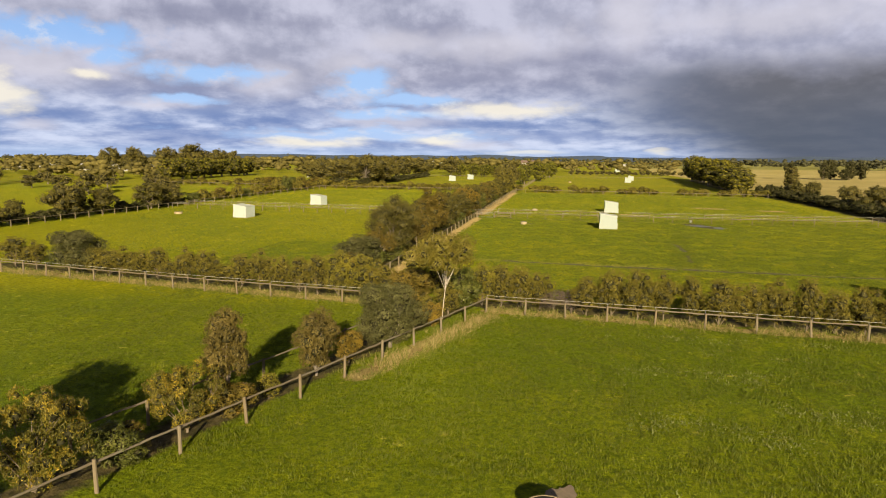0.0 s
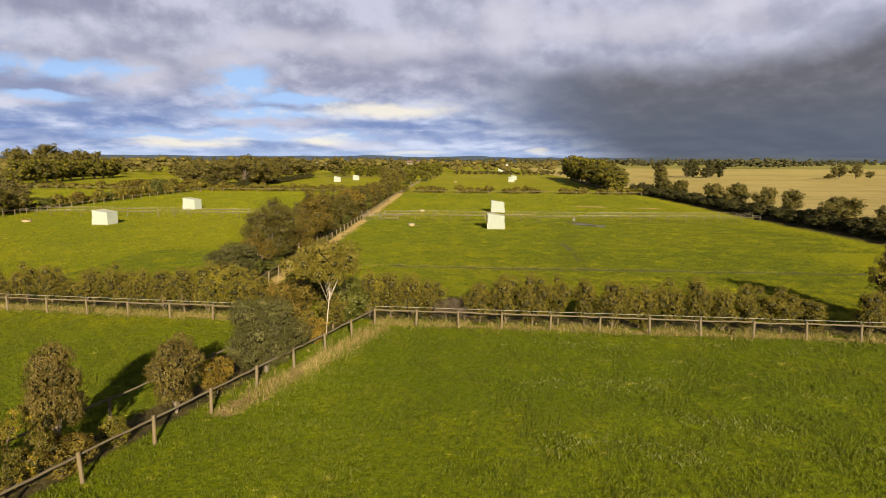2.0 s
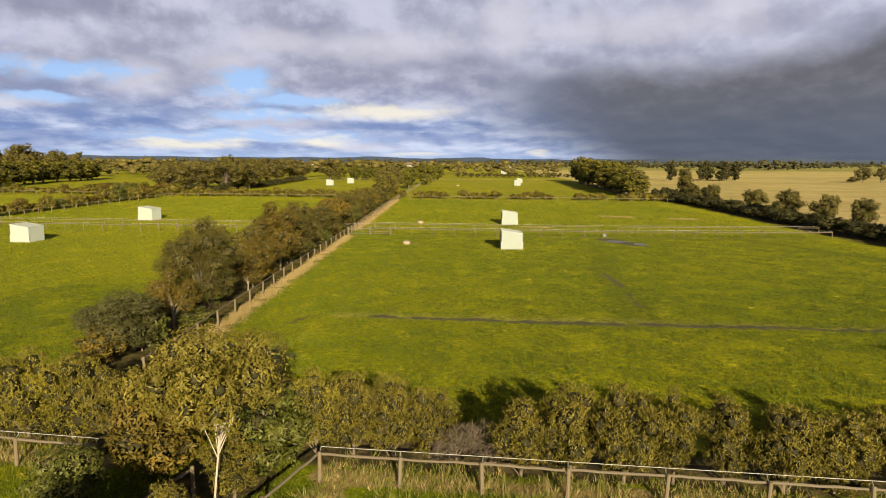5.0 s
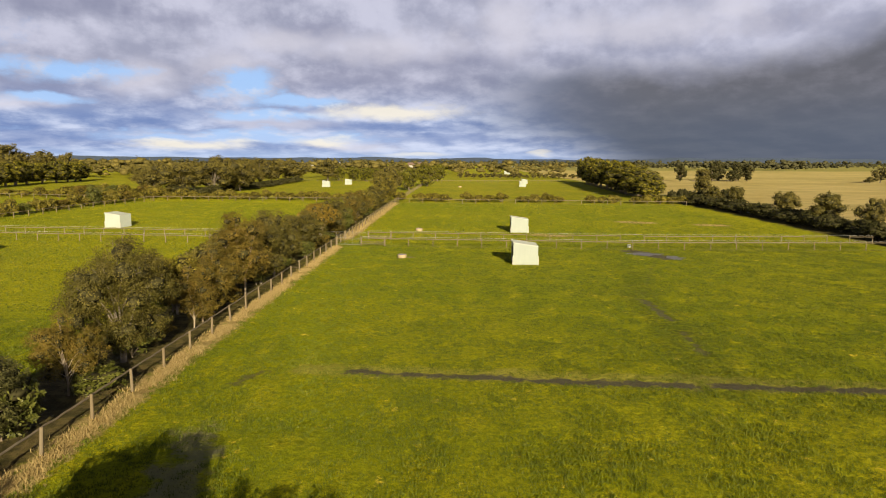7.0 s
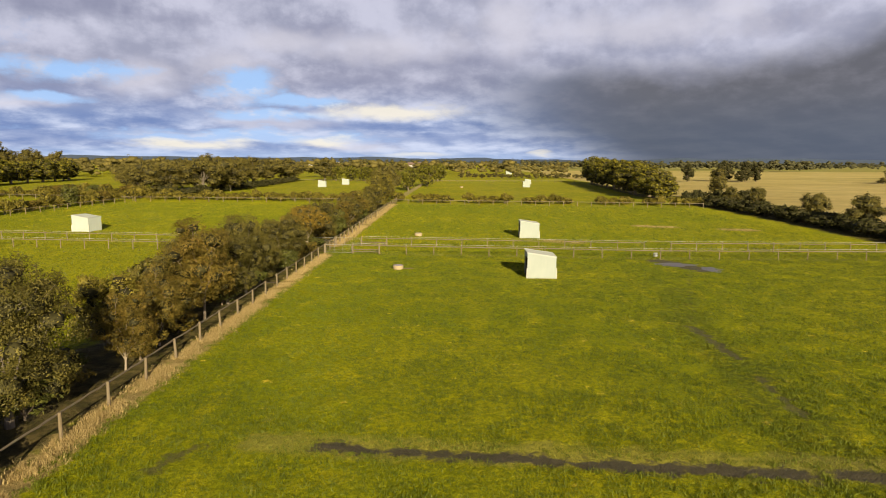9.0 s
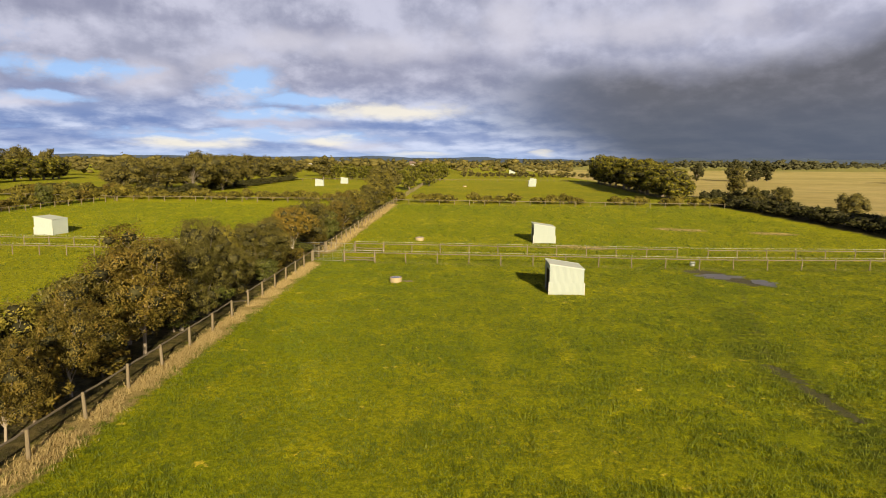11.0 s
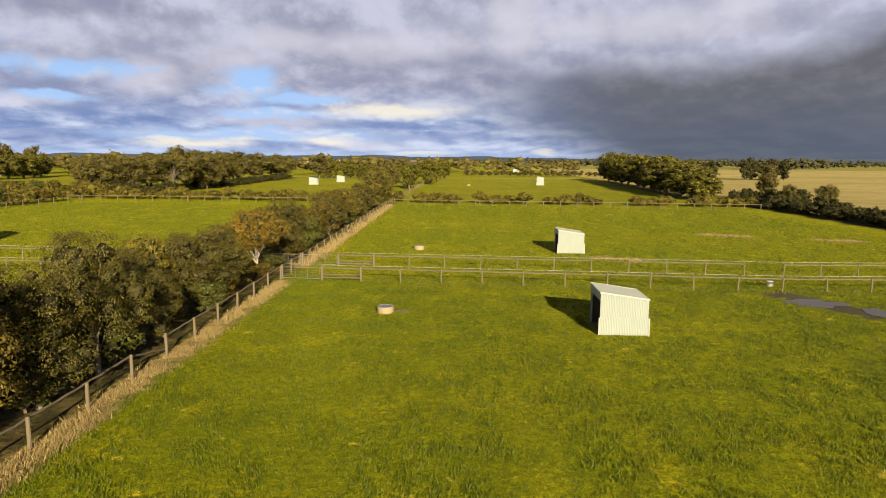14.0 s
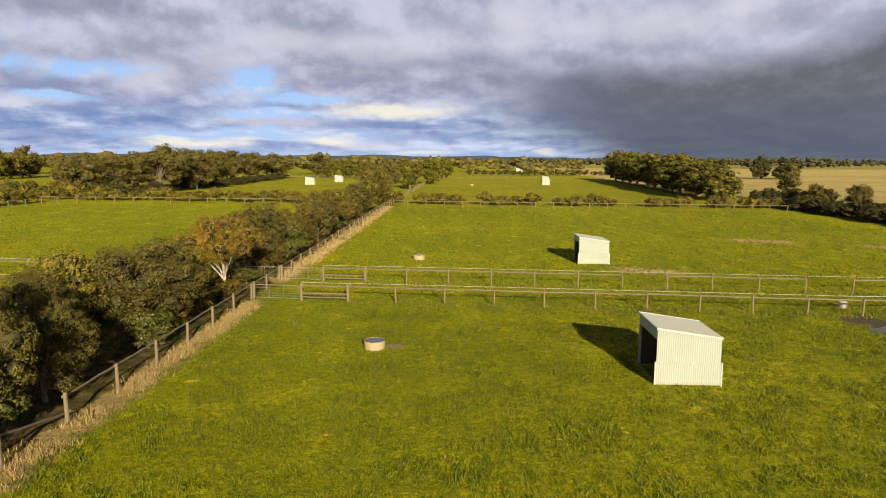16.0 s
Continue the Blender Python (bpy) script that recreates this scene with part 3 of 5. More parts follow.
# ---- fences ----
def post_mesh(seed, height=1.3, radius=0.085):
    rng = random.Random(seed)
    lean = (rng.uniform(-0.02, 0.02), rng.uniform(-0.02, 0.02))
    v, f = tube([(0, 0, -0.25), (lean[0] * 0.5, lean[1] * 0.5, 0.6), (lean[0], lean[1], height - 0.03), (lean[0], lean[1], height)],
                [radius * 1.06, radius, radius * 0.95, radius * 0.72], 8)
    return mesh_of("post", v, f, POST_WOOD)


def rail_mesh(seed, radius=0.055):
    """One metre of round rail along x; its ends are stretched to the posts."""
    rng = random.Random(seed)
    points = [(k / 6, 0 if k in (0, 6) else rng.uniform(-0.015, 0.015), 0 if k in (0, 6) else rng.uniform(-0.03, 0.02)) for k in range(7)]
    v, f = tube(points, [radius * rng.uniform(0.88, 1.12) for _ in points], 7)
    return mesh_of("rail", v, f, RAIL_WOOD)


POSTS = [post_mesh(k) for k in range(6)]
RAILS = [rail_mesh(k) for k in range(6)]
WIRE = mesh_of("wire", *tube([(0, 0, 0), (1, 0, 0)], [0.010, 0.010], 5), TAPE)
BRACKET = mesh_of("bracket", *tube([(0, 0, 1.16), (0, 0.28, 1.40)], [0.016, 0.016], 5), GALV)


def stretch(a, b):
    """The pose that lays a mesh of one metre along x from a to b."""
    a, b = Vector(a), Vector(b)
    return Matrix.Translation(a) @ (b - a).to_track_quat("X", "Z").to_matrix().to_4x4() @ Matrix.Diagonal(((b - a).length, 1, 1, 1))


def fence(label, corners, spacing, rails=(1.16,), side=1, tape=True, gaps=(), seed=0, height=1.3, fallen=(), thin=1.0):
    """Posts, round rails nailed to one side of them, and a white tape held off on the same side."""
    rng = random.Random(seed)
    top = root("fence", pose(*corners[0], rise(*corners[0])), label, "fence", "paddock fences")
    origin = Vector((*corners[0], rise(*corners[0])))
    spots = []
    for a, b in zip(corners, corners[1:]):
        length = math.dist(a, b)
        count = max(1, round(length / spacing))
        spots += [(a[0] + (b[0] - a[0]) * k / count, a[1] + (b[1] - a[1]) * k / count) for k in range(count)]
    spots.append(corners[-1])
    ends = []
    for k, (x, y) in enumerate(spots):
        x2, y2 = spots[min(k + 1, len(spots) - 1)] if k + 1 < len(spots) else spots[k]
        x1, y1 = spots[max(k - 1, 0)]
        turn = math.atan2(y2 - y1, x2 - x1)
        at = Vector((x, y, rise(x, y))) - origin
        tall = height / 1.3 * rng.uniform(0.97, 1.05)
        m = Matrix.Translation(at) @ pose(0, 0, 0, rng.gauss(0, 1.6), rng.gauss(0, 1.6), rng.uniform(0, 360)) @ Matrix.Diagonal((thin, thin, tall, 1))
        child("post", rng.choice(POSTS), top, m)
        off = Vector((-math.sin(turn), math.cos(turn), 0)) * side
        ends.append((at, off))
        if tape:
            child("bracket", BRACKET, top, Matrix.Translation(at) @ pose(0, 0, 0, 0, 0, math.degrees(turn) + (0 if side > 0 else 180)))
    for k in range(len(ends) - 1):
        (a, oa), (b, ob) = ends[k], ends[k + 1]
        middle = (spots[k][0] + spots[k + 1][0]) / 2
        broken = any(low < middle < high for low, high in gaps)
        for z in rails:
            if broken:
                continue
            drop = 0.75 if k in fallen else 0.0
            over = (b - a).normalized() * 0.07
            child("rail", rng.choice(RAILS), top, stretch(a + oa * 0.11 - over + Vector((0, 0, z + rng.gauss(0, 0.015))),
                                                           b + ob * 0.11 + over + Vector((0, 0, z - drop + rng.gauss(0, 0.015)))))
        if tape:
            child("wire", WIRE, top, stretch(a + oa * 0.28 + Vector((0, 0, 1.40)), b + ob * 0.28 + Vector((0, 0, 1.40))))
    return top


fence("weathered timber post and rail fence beside dry grass and shrubs", NEAR_FENCE, 3.75, side=1, tape=False, seed=1)
fence("timber post and rail fence in the shade behind the shrubs", ((-23.6, -24.0), (-9.9, 16.4)), 3.75, side=1, tape=False, seed=2)
fence("post and rail fence with white tape before a hedge", ((-5.3, 17.8), (4.6, 16.6), (37.5, 12.6)), 3.7, side=1, seed=3)
fence("post and rail fence with white tape below a shrub hedge", ((-14.8, 18.4), (-37.0, 21.7), (-68.0, 27.6)), 3.7, side=-1, seed=4)
fence("timber fence with a round top rail along the tree row", ROW_FENCE[:3], 3.95, side=1, tape=False, seed=5, fallen=(12,))
fence("timber fence with a round top rail along far trees", ROW_FENCE[2:], 3.8, side=1, tape=False, seed=6)
fence("post and rail fence with white tape across the paddock", ((-10.4, 108.5), (27.0, 105.2), (66.0, 106.0)), 3.75, side=1, seed=7, thin=0.75)
fence("post and rail fence with white tape along the lane", ((-10.2, 116.6), (31.0, 113.2), (68.0, 113.8)), 3.75, side=1, seed=8, thin=0.75,
      gaps=((12, 16), (28, 32), (61, 65)))
fence("post and rail fence with white tape beyond the tree row", ((-24.0, 109.6), (-97.0, 116.0)), 3.75, side=-1, seed=9, thin=0.8)
fence("post and rail lane fence with white tape beyond the trees", ((-24.0, 117.4), (-97.0, 123.5)), 3.75, side=-1, seed=10, thin=0.8)
fence("far post and rail fence below low shrubs", ((-16.0, 196.4), (68.0, 199.2)), 3.75, side=1, seed=11, tape=False)
fence("far post and rail fence below bushes and gum trees", ((-85.0, 194.5), (-20.0, 199.0)), 3.75, side=1, seed=12, tape=False, gaps=((-30, -26),))
fence("boundary fence of weathered posts below a bushy hedge", ((-99.5, 52.0), (-98.0, 128.0), (-85.0, 194.0)), 3.9, side=1, seed=13, tape=False)
fence("distant paddock fence beyond a white shelter", ((-14.0, 380.0), (90.0, 425.0)), 4.5, side=1, seed=14, tape=False)
fence("distant paddock fence behind two white shelters", ((-100.0, 362.0), (-20.0, 380.0)), 4.5, side=1, seed=15, tape=False)
fence("distant fence along a side paddock", ((-16.0, 200.0), (-14.0, 375.0)), 4.5, side=1, seed=16, tape=False)
fence("distant fence beside the far hedge", ((-170.0, 215.0), (-86.0, 195.0)), 4.5, side=1, seed=17, tape=False)


def rail_panel(label, a, b, seed):
    """The stout panel of four rails that the gate hangs on."""
    rng = random.Random(seed)
    m = pose(*a, rise(*a))
    top = root("gate_fence", m, label, "fence", "gate panels")
    origin = Vector((*a, rise(*a)))
    ends = [Vector((*p, rise(*p))) - origin for p in (a, b)]
    for e in ends:
        child("post", rng.choice(POSTS), top, Matrix.Translation(e) @ Matrix.Diagonal((1.3, 1.3, 1.08, 1)))
    for z in (0.28, 0.58, 1.16):
        child("rail", rng.choice(RAILS), top, stretch(ends[0] + Vector((0, 0.1, z)), ends[1] + Vector((0, 0.1, z + rng.gauss(0, 0.01)))))
    child("wire", WIRE, top, stretch(ends[0] + Vector((0, 0.28, 1.40)), ends[1] + Vector((0, 0.28, 1.40))))


def gate(label, a, b):
    """A tubular steel gate with three uprights and mesh wires."""
    top = root("gate", pose(*a, rise(*a)), label, "gate", "paddock gates")
    span = Vector((b[0] - a[0], b[1] - a[1], 0))
    length, along = span.length - 0.2, span.normalized()
    at = lambda s, z: along * (0.1 + s * length) + Vector((0, 0, z))  # noqa: E731
    r = 0.024
    loop = [at(0.0, 0.14), at(0.0, 1.08), at(0.03, 1.16), at(0.97, 1.16), at(1.0, 1.08), at(1.0, 0.14), at(0.0, 0.14)]
    gate_frame = child("gate_frame", tubes("gate_frame", [(loop, [r] * len(loop))], GALV), top)
    for s in (0.33, 0.66):
        child("upright", tubes("upright", [([at(s, 0.14), at(s, 1.16)], [0.016, 0.016])], GALV), gate_frame)
    for z in (0.32, 0.5, 0.7, 0.92):
        child("gate_wire", tubes("gate_wire", [([at(0, z), at(1, z)], [0.006, 0.006])], GALV, 4), gate_frame)
    child("hinge_post", POSTS[0], top, Matrix.Diagonal((1.35, 1.35, 1.06, 1)))


rail_panel("stout panel of timber rails beside a steel gate", (-14.1, 108.8), (-10.4, 108.4), 3)
rail_panel("stout rail panel beside the lane gate", (-14.0, 116.9), (-10.2, 116.6), 4)
gate("closed tubular steel gate with mesh between timber posts", (-18.0, 109.3), (-14.2, 108.8))
gate("closed steel lane gate with mesh between posts", (-17.9, 117.3), (-14.1, 116.9))
gate("closed steel gate across the tree row", (-22.0, 117.6), (-18.1, 117.3))


# ---- shelters ----
def corrugated(width, left, right, pitch=0.105, depth=0.013):
    """A wall sheet in the xz plane with upright corrugations, its top falling from left to right."""
    count = int(width / pitch * 4)
    verts, faces = [], []
    for k in range(count + 1):
        x = width * k / count
        y = depth * (0, 1, 0, -1)[k % 4]
        top = left + (right - left) * x / width
        verts += [(x, y - depth, 0.03), (x, y - depth, top), (x, y + 0.02, top), (x, y + 0.02, 0.03)]
    for k in range(count):
        a, b = 4 * k, 4 * k + 4
        faces += [(a, b, b + 1, a + 1), (a + 1, b + 1, b + 2, a + 2), (a + 2, b + 2, b + 3, a + 3)]
    faces += [(0, 1, 2, 3), tuple(4 * count + i for i in (3, 2, 1, 0))]
    return verts, faces


def shelter(label, x, y, turn, high=2.82, low=2.38, width=3.12, depth=3.35, seed=0):
    """A steel horse shelter: three clad walls, a pent roof, and one open side under a short apron."""
    top = root("shelter", pose(x, y, rise(x, y), 0, 0, turn), label, "shelter", "horse shelters")
    child("front_wall", mesh_of("front_wall", *corrugated(width, high, low), CLAD), top)
    child("kick_sheet", mesh_of("kick_sheet", *corrugated(width + 0.06, 1.16, 1.16), CLAD), top, pose(-0.03, -0.036, 0), "second ribbed sheet over the lower wall")
    child("back_wall", mesh_of("back_wall", *corrugated(width, high, low), CLAD), top, pose(0, depth, 0))
    child("side_wall", mesh_of("side_wall", *corrugated(depth, low, low), CLAD), top, pose(width, 0.03, 0, 0, 0, 90))
    child("apron", mesh_of("apron", *corrugated(depth, 0.55, 0.55), CLAD), top, pose(0.02, 0.03, high - 0.58, 0, 0, 90), "ribbed sheet over the open side")
    count = 38
    verts, faces = [], []
    slope = (low - high) / width
    for k in range(count + 1):
        yy = -0.07 + (depth + 0.12) * k / count
        up = 0.018 if k % 2 else 0.0
        for xx in (-0.05, width + 0.06):
            z = high + slope * xx + 0.03 + up
            verts += [(xx, yy, z), (xx, yy, z + 0.02)]
    for k in range(count):
        a, b = 4 * k, 4 * k + 4
        faces += [(a + 1, a + 3, b + 3, b + 1), (a, b, b + 2, a + 2), (a, a + 1, b + 1, b), (a + 2, b + 2, b + 3, a + 3)]
    faces += [(0, 2, 3, 1), tuple(4 * count + i for i in (0, 1, 3, 2))]
    roof = child("roof", mesh_of("roof", verts, faces, ROOF), top)
    for yy in (-0.095, depth + 0.052):
        bm = bmesh.new()
        box(bm, (0, 0, -0.07), (width + 0.13, 0.025, 0.05), 0.004)
        ob = part("flashing", bm, ROOF, roof, "folded pale edge flashing")
        ob.matrix_local = pose(-0.06, yy, high + slope * -0.06 + 0.03, 0, math.degrees(math.atan(-slope)), 0)
    for yy in (0.10, depth - 0.12):
        for xx, tall in ((0.06, high - 0.04), (width - 0.12, low - 0.04)):
            bm = bmesh.new()
            box(bm, (xx, yy, 0.0), (xx + 0.06, yy + 0.06, tall))
            part("stud", bm, GALV, top)
    # Boards added over the pale sheets so the unlit inside turns out dark.
    for low_corner, high_corner in (((0.14, 0.045, 0.04), (width - 0.14, 0.075, 2.2)), ((0.14, depth - 0.09, 0.04), (width - 0.14, depth - 0.06, 2.2)),
                                    ((width - 0.16, 0.18, 0.04), (width - 0.125, depth - 0.18, 2.2))):
        bm = bmesh.new()
        box(bm, low_corner, high_corner)
        part("lining_board", bm, SHED_SHADE, top, "added dark board holding the shade of the shed's inside")
    for xx in (-0.06, width + 0.06):
        child("corner_post", mesh_of("corner_post", *tube([(xx, -0.06, -0.1), (xx, -0.06, 1.18)], [0.035, 0.035], 8), TAPE), top, None, "white steel corner post")
    bm = bmesh.new()
    box(bm, (0.02, 0.03, -0.05), (0.1, depth - 0.03, 0.10), 0.01)
    part("threshold_log", bm, RAIL_WOOD, top)
    return top


shelter("pale green corrugated horse shelter with an open dark side", 7.78, 90.1, -1.0)
shelter("pale corrugated horse shelter casting a shadow beyond the lane fence", 10.85, 127.4, -1.0)
shelter("pale green horse shelter with a flat sloping roof", -69.3, 95.2, -6.0)
shelter("pale green horse shelter in a far paddock", -66.0, 131.4, -8.0)
shelter("white steel horse shelter far away", 33.2, 331.0, -2.0)
shelter("white steel horse shelter behind another one", 38.6, 372.0, -2.0)
shelter("distant white shelter before a wood", -57.5, 301.0, 4.0)
shelter("distant white shelter in a far paddock", -52.5, 333.0, 4.0)
shelter("small white far-off shelter beyond hedges", 52.0, 660.0, 0.0, 3.4, 2.8, 5.5, 5.0)
shelter("far white shelter before a cypress hedge", -146.0, 328.0, 20.0)


# ---- troughs and water ----
def trough(label, x, y, radius=0.64, height=0.47):
    top = root("water_trough", pose(x, y, rise(x, y)), label, "trough", "water troughs")
    profile = [(radius * 0.96, -0.05), (radius, height - 0.05), (radius, height), (radius * 0.94, height), (radius * 0.92, 0.15), (0.0, 0.15)]
    verts, faces, sides = [], [], 28
    for r, z in profile:
        verts += [(r * math.cos(2 * math.pi * k / sides), r * math.sin(2 * math.pi * k / sides), z) for k in range(sides)]
    for j in range(len(profile) - 1):
        faces += [(j * sides + k, j * sides + (k + 1) % sides, (j + 1) * sides + (k + 1) % sides, (j + 1) * sides + k) for k in range(sides)]
    child("basin", mesh_of("basin", verts, faces, CONCRETE), top)
    ring = [(radius * 0.93 * math.cos(2 * math.pi * k / sides), radius * 0.93 * math.sin(2 * math.pi * k / sides), height - 0.012) for k in range(sides)]
    child("water", mesh_of("water", ring, [tuple(range(sides))], WATER), top, None, "still dark water")


trough("round concrete water trough brim-full in the grass", -6.80, 95.9, 0.62, 0.5)
trough("round concrete water trough beyond the lane fence", -6.1, 129.7)
trough("round concrete water trough on a bare patch", 0.6, -14.6, 0.8, 0.75)
trough("round concrete water trough by the boundary fence", -86.0, 101.0, 0.9)
trough("round concrete water trough far away", 4.0, 318.0, 0.8)


def puddle(label, x, y, rx, ry, seed, mat, z=0.012):
    rng = random.Random(seed)
    ring = []
    for k in range(36):
        a = 2 * math.pi * k / 36
        r = 0.75 + 0.5 * noise.noise((math.cos(a) * 1.6 + seed, math.sin(a) * 1.6, seed)) + rng.uniform(-0.05, 0.05)
        ring.append((rx * r * math.cos(a), ry * r * math.sin(a), 0))
    ob = new("puddle" if mat is PUDDLE else "bare_patch", mesh_of("puddle", ring, [tuple(range(36))], mat))
    ob.matrix_world = pose(x, y, rise(x, y) + z)
    tagged(ob, label, "puddle" if mat is PUDDLE else "earth", kind="structure")


puddle("shallow rain puddle on trodden ground", 27.2, 100.9, 3.3, 2.1, 2, PUDDLE)
puddle("shallow rain puddle in muddy grass", 30.6, 97.0, 1.6, 2.2, 5, PUDDLE)
puddle("dark trodden earth beside a trough", -5.7, 96.1, 0.8, 0.6, 8, BARE_EARTH, 0.06)
puddle("trodden bare earth beside a water trough", 1.2, -12.6, 0.75, 1.3, 11, BARE_EARTH, 0.07)


def float_tank(x, y):
    top = root("float_tank", pose(x, y, rise(x, y)), "small grey round tank beside the fence", "tank")
    child("drum", mesh_of("drum", *tube([(0, 0, -0.05), (0, 0, 0.38), (0, 0, 0.43)], [0.3, 0.32, 0.27], 18), GALV), top)
    child("lid", mesh_of("lid", *tube([(0, 0, 0.43), (0, 0, 0.47)], [0.29, 0.25], 18), TAPE), top, None, "pale round lid")


float_tank(27.3, 108.2)


# ---- plants ----
def unit(v):
    return v / np.maximum(np.linalg.norm(v, axis=-1, keepdims=True), 1e-9)


def foliage(rng, lobes, count, size, droop=0.3, up=0.15, squash=0.85, wild=0.55, per=16):
    """Leaf sprays gathered in puffs on the shells of the lobes (rows of x, y, z, radius)."""
    lobes = np.asarray(lobes, float)
    weight = lobes[:, 3] ** 2 / (lobes[:, 3] ** 2).sum()
    wide_by = math.sqrt(per / 16)
    loose = int(count * 0.4)
    count -= loose
    number = max(8, int(count / per * 1.5))
    which = rng.choice(len(lobes), number, p=weight)
    way = rng.normal(size=(number, 3))
    way[:, 2] += up
    way = unit(way)
    reach = lobes[which, 3:4] * rng.uniform(0.72, 1.02, (number, 1))
    puff = lobes[which, :3] + way * reach * (1, 1, squash)
    keep = np.ones(number, bool)
    for c in lobes:
        keep &= np.linalg.norm((puff - c[:3]) / (1, 1, squash), axis=1) > 0.66 * c[3]
    if keep.sum() > 8:
        puff, way, which = puff[keep], way[keep], which[keep]
    wide = lobes[which, 3:4] * rng.uniform(0.16, 0.32, (len(puff), 1)) * wide_by
    # the sprays of each puff
    per = max(4, round(count / len(puff)))
    puff, way, wide = np.repeat(puff, per, 0), np.repeat(way, per, 0), np.repeat(wide, per, 0)
    out = unit(rng.normal(size=puff.shape) + 0.75 * way + (0, 0, 0.3))
    at = puff + out * wide * rng.uniform(0.35, 1.1, (len(puff), 1)) * (1, 1, 0.8)
    # single sprays between the puffs
    alone = rng.choice(len(lobes), loose, p=weight)
    apart = rng.normal(size=(loose, 3))
    apart[:, 2] += up
    apart = unit(apart)
    spot = lobes[alone, :3] + apart * lobes[alone, 3:4] * rng.uniform(0.70, 1.02, (loose, 1)) * (1, 1, squash)
    keep = np.ones(loose, bool)
    for c in lobes:
        keep &= np.linalg.norm((spot - c[:3]) / (1, 1, squash), axis=1) > 0.6 * c[3]
    at, way, out = np.concatenate([at, spot[keep]]), np.concatenate([way, apart[keep]]), np.concatenate([out, apart[keep]])
    at[:, 2] = np.maximum(at[:, 2], 0.06)
    face = unit(0.75 * out + 0.45 * way + rng.normal(size=way.shape) * wild * 0.6)
    along = rng.normal(size=way.shape) * 0.75 + np.array((0, 0, -droop))
    along = unit(along - face * (along * face).sum(1, keepdims=True))
    across = np.cross(face, along)
    length = size[0] * rng.uniform(0.55, 1.4, (len(at), 1))
    width = size[1] * rng.uniform(0.7, 1.3, (len(at), 1))
    return np.stack([at, at + along * length * 0.45 + across * width / 2, at + along * length, at + along * length * 0.55 - across * width / 2], 1)


def crown_lobes(rng, height, width, base, count, radius, taper=0.0, flat=0.0):
    """Lobes filling an uneven egg; taper narrows it to the top, flat spreads it there."""
    rows, tries = [], 0
    half = (height - base) / 2
    while len(rows) < count and tries < 4000:
        tries += 1
        p = rng.uniform(-1, 1, 3)
        if np.linalg.norm(p) > 1 or np.linalg.norm(p) < 0.25:
            continue
        r = radius * rng.uniform(0.7, 1.25)
        wide = 1 - taper * (p[2] * 0.5 + 0.5) + flat * (p[2] * 0.5 + 0.5)
        spot = (p[0] * max(width / 2 - r * 0.8, 0.1) * wide, p[1] * max(width / 2 - r * 0.8, 0.1) * wide, base + half + p[2] * max(half - r * 0.7, 0.05))
        if all(math.dist(spot, q[:3]) > 0.55 * min(r, q[3]) for q in rows):
            rows.append((*spot, r))
    return rows


def limbs(rng, lobes, trunk_top, radius, fork=0.5, lean=(0.0, 0.0)):
    """A trunk and one curved limb to each of the larger lobes."""
    foot, top = Vector((0, 0, -0.2)), Vector((lean[0], lean[1], trunk_top))
    runs = [([foot, foot.lerp(top, 0.5) + Vector((rng.uniform(-1, 1), rng.uniform(-1, 1), 0)) * radius, top], [radius * 1.25, radius, radius * 0.8])]
    for x, y, z, r in sorted(lobes, key=lambda q: -q[3])[: max(5, min(14, int(len(lobes) * 0.6)))]:
        start = foot.lerp(top, rng.uniform(fork, 1.0))
        end = Vector((x, y, z + r * 0.15))
        middle = start.lerp(end, 0.5) + Vector((rng.uniform(-1, 1), rng.uniform(-1, 1), rng.uniform(-0.2, 0.9))) * (end - start).length * 0.12
        thick = radius * rng.uniform(0.35, 0.6)
        runs.append(([start, middle, end], [thick, thick * 0.65, thick * 0.22]))
        for _ in range(2):
            tip = end + Vector((rng.uniform(-1, 1), rng.uniform(-1, 1), rng.uniform(-0.2, 0.8))) * r * 0.8
            runs.append(([middle.lerp(end, 0.6), tip], [thick * 0.4, thick * 0.12]))
    return runs


def plant(name, seed, height, width, base, count, radius, number, size, leaf, wood, trunk=0.12, label="", category="tree", group="",
          droop=0.3, taper=0.0, flat=0.0, fork=0.5, lean=(0.0, 0.0), heart=0.5, trunk_top=None, up=0.15, wild=0.55, sides=6, per=16):
    rng = np.random.default_rng(seed)
    lobes = crown_lobes(rng, height, width, base, count, radius, taper, flat)
    top = root(name, Matrix.Identity(4), label, category, group)
    child("trunk", tubes("trunk", limbs(rng, lobes, trunk_top or base + (height - base) * 0.3, trunk, fork, lean), wood, sides), top)
    leaves_of = foliage(rng, lobes, number, size, droop, up, wild=wild, per=per)
    # Dark filling lumps imitate the crown's inner shade and close its gaps.
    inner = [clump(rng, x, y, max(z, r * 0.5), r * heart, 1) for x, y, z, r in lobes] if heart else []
    child("crown", leafy("crown", leaves_of, inner, (leaf, INNER_SHADE)), top)
    return top


KINDS, USED = {}, {}


def kind(key, height, width, versions):
    KINDS[key] = (height, width, versions)


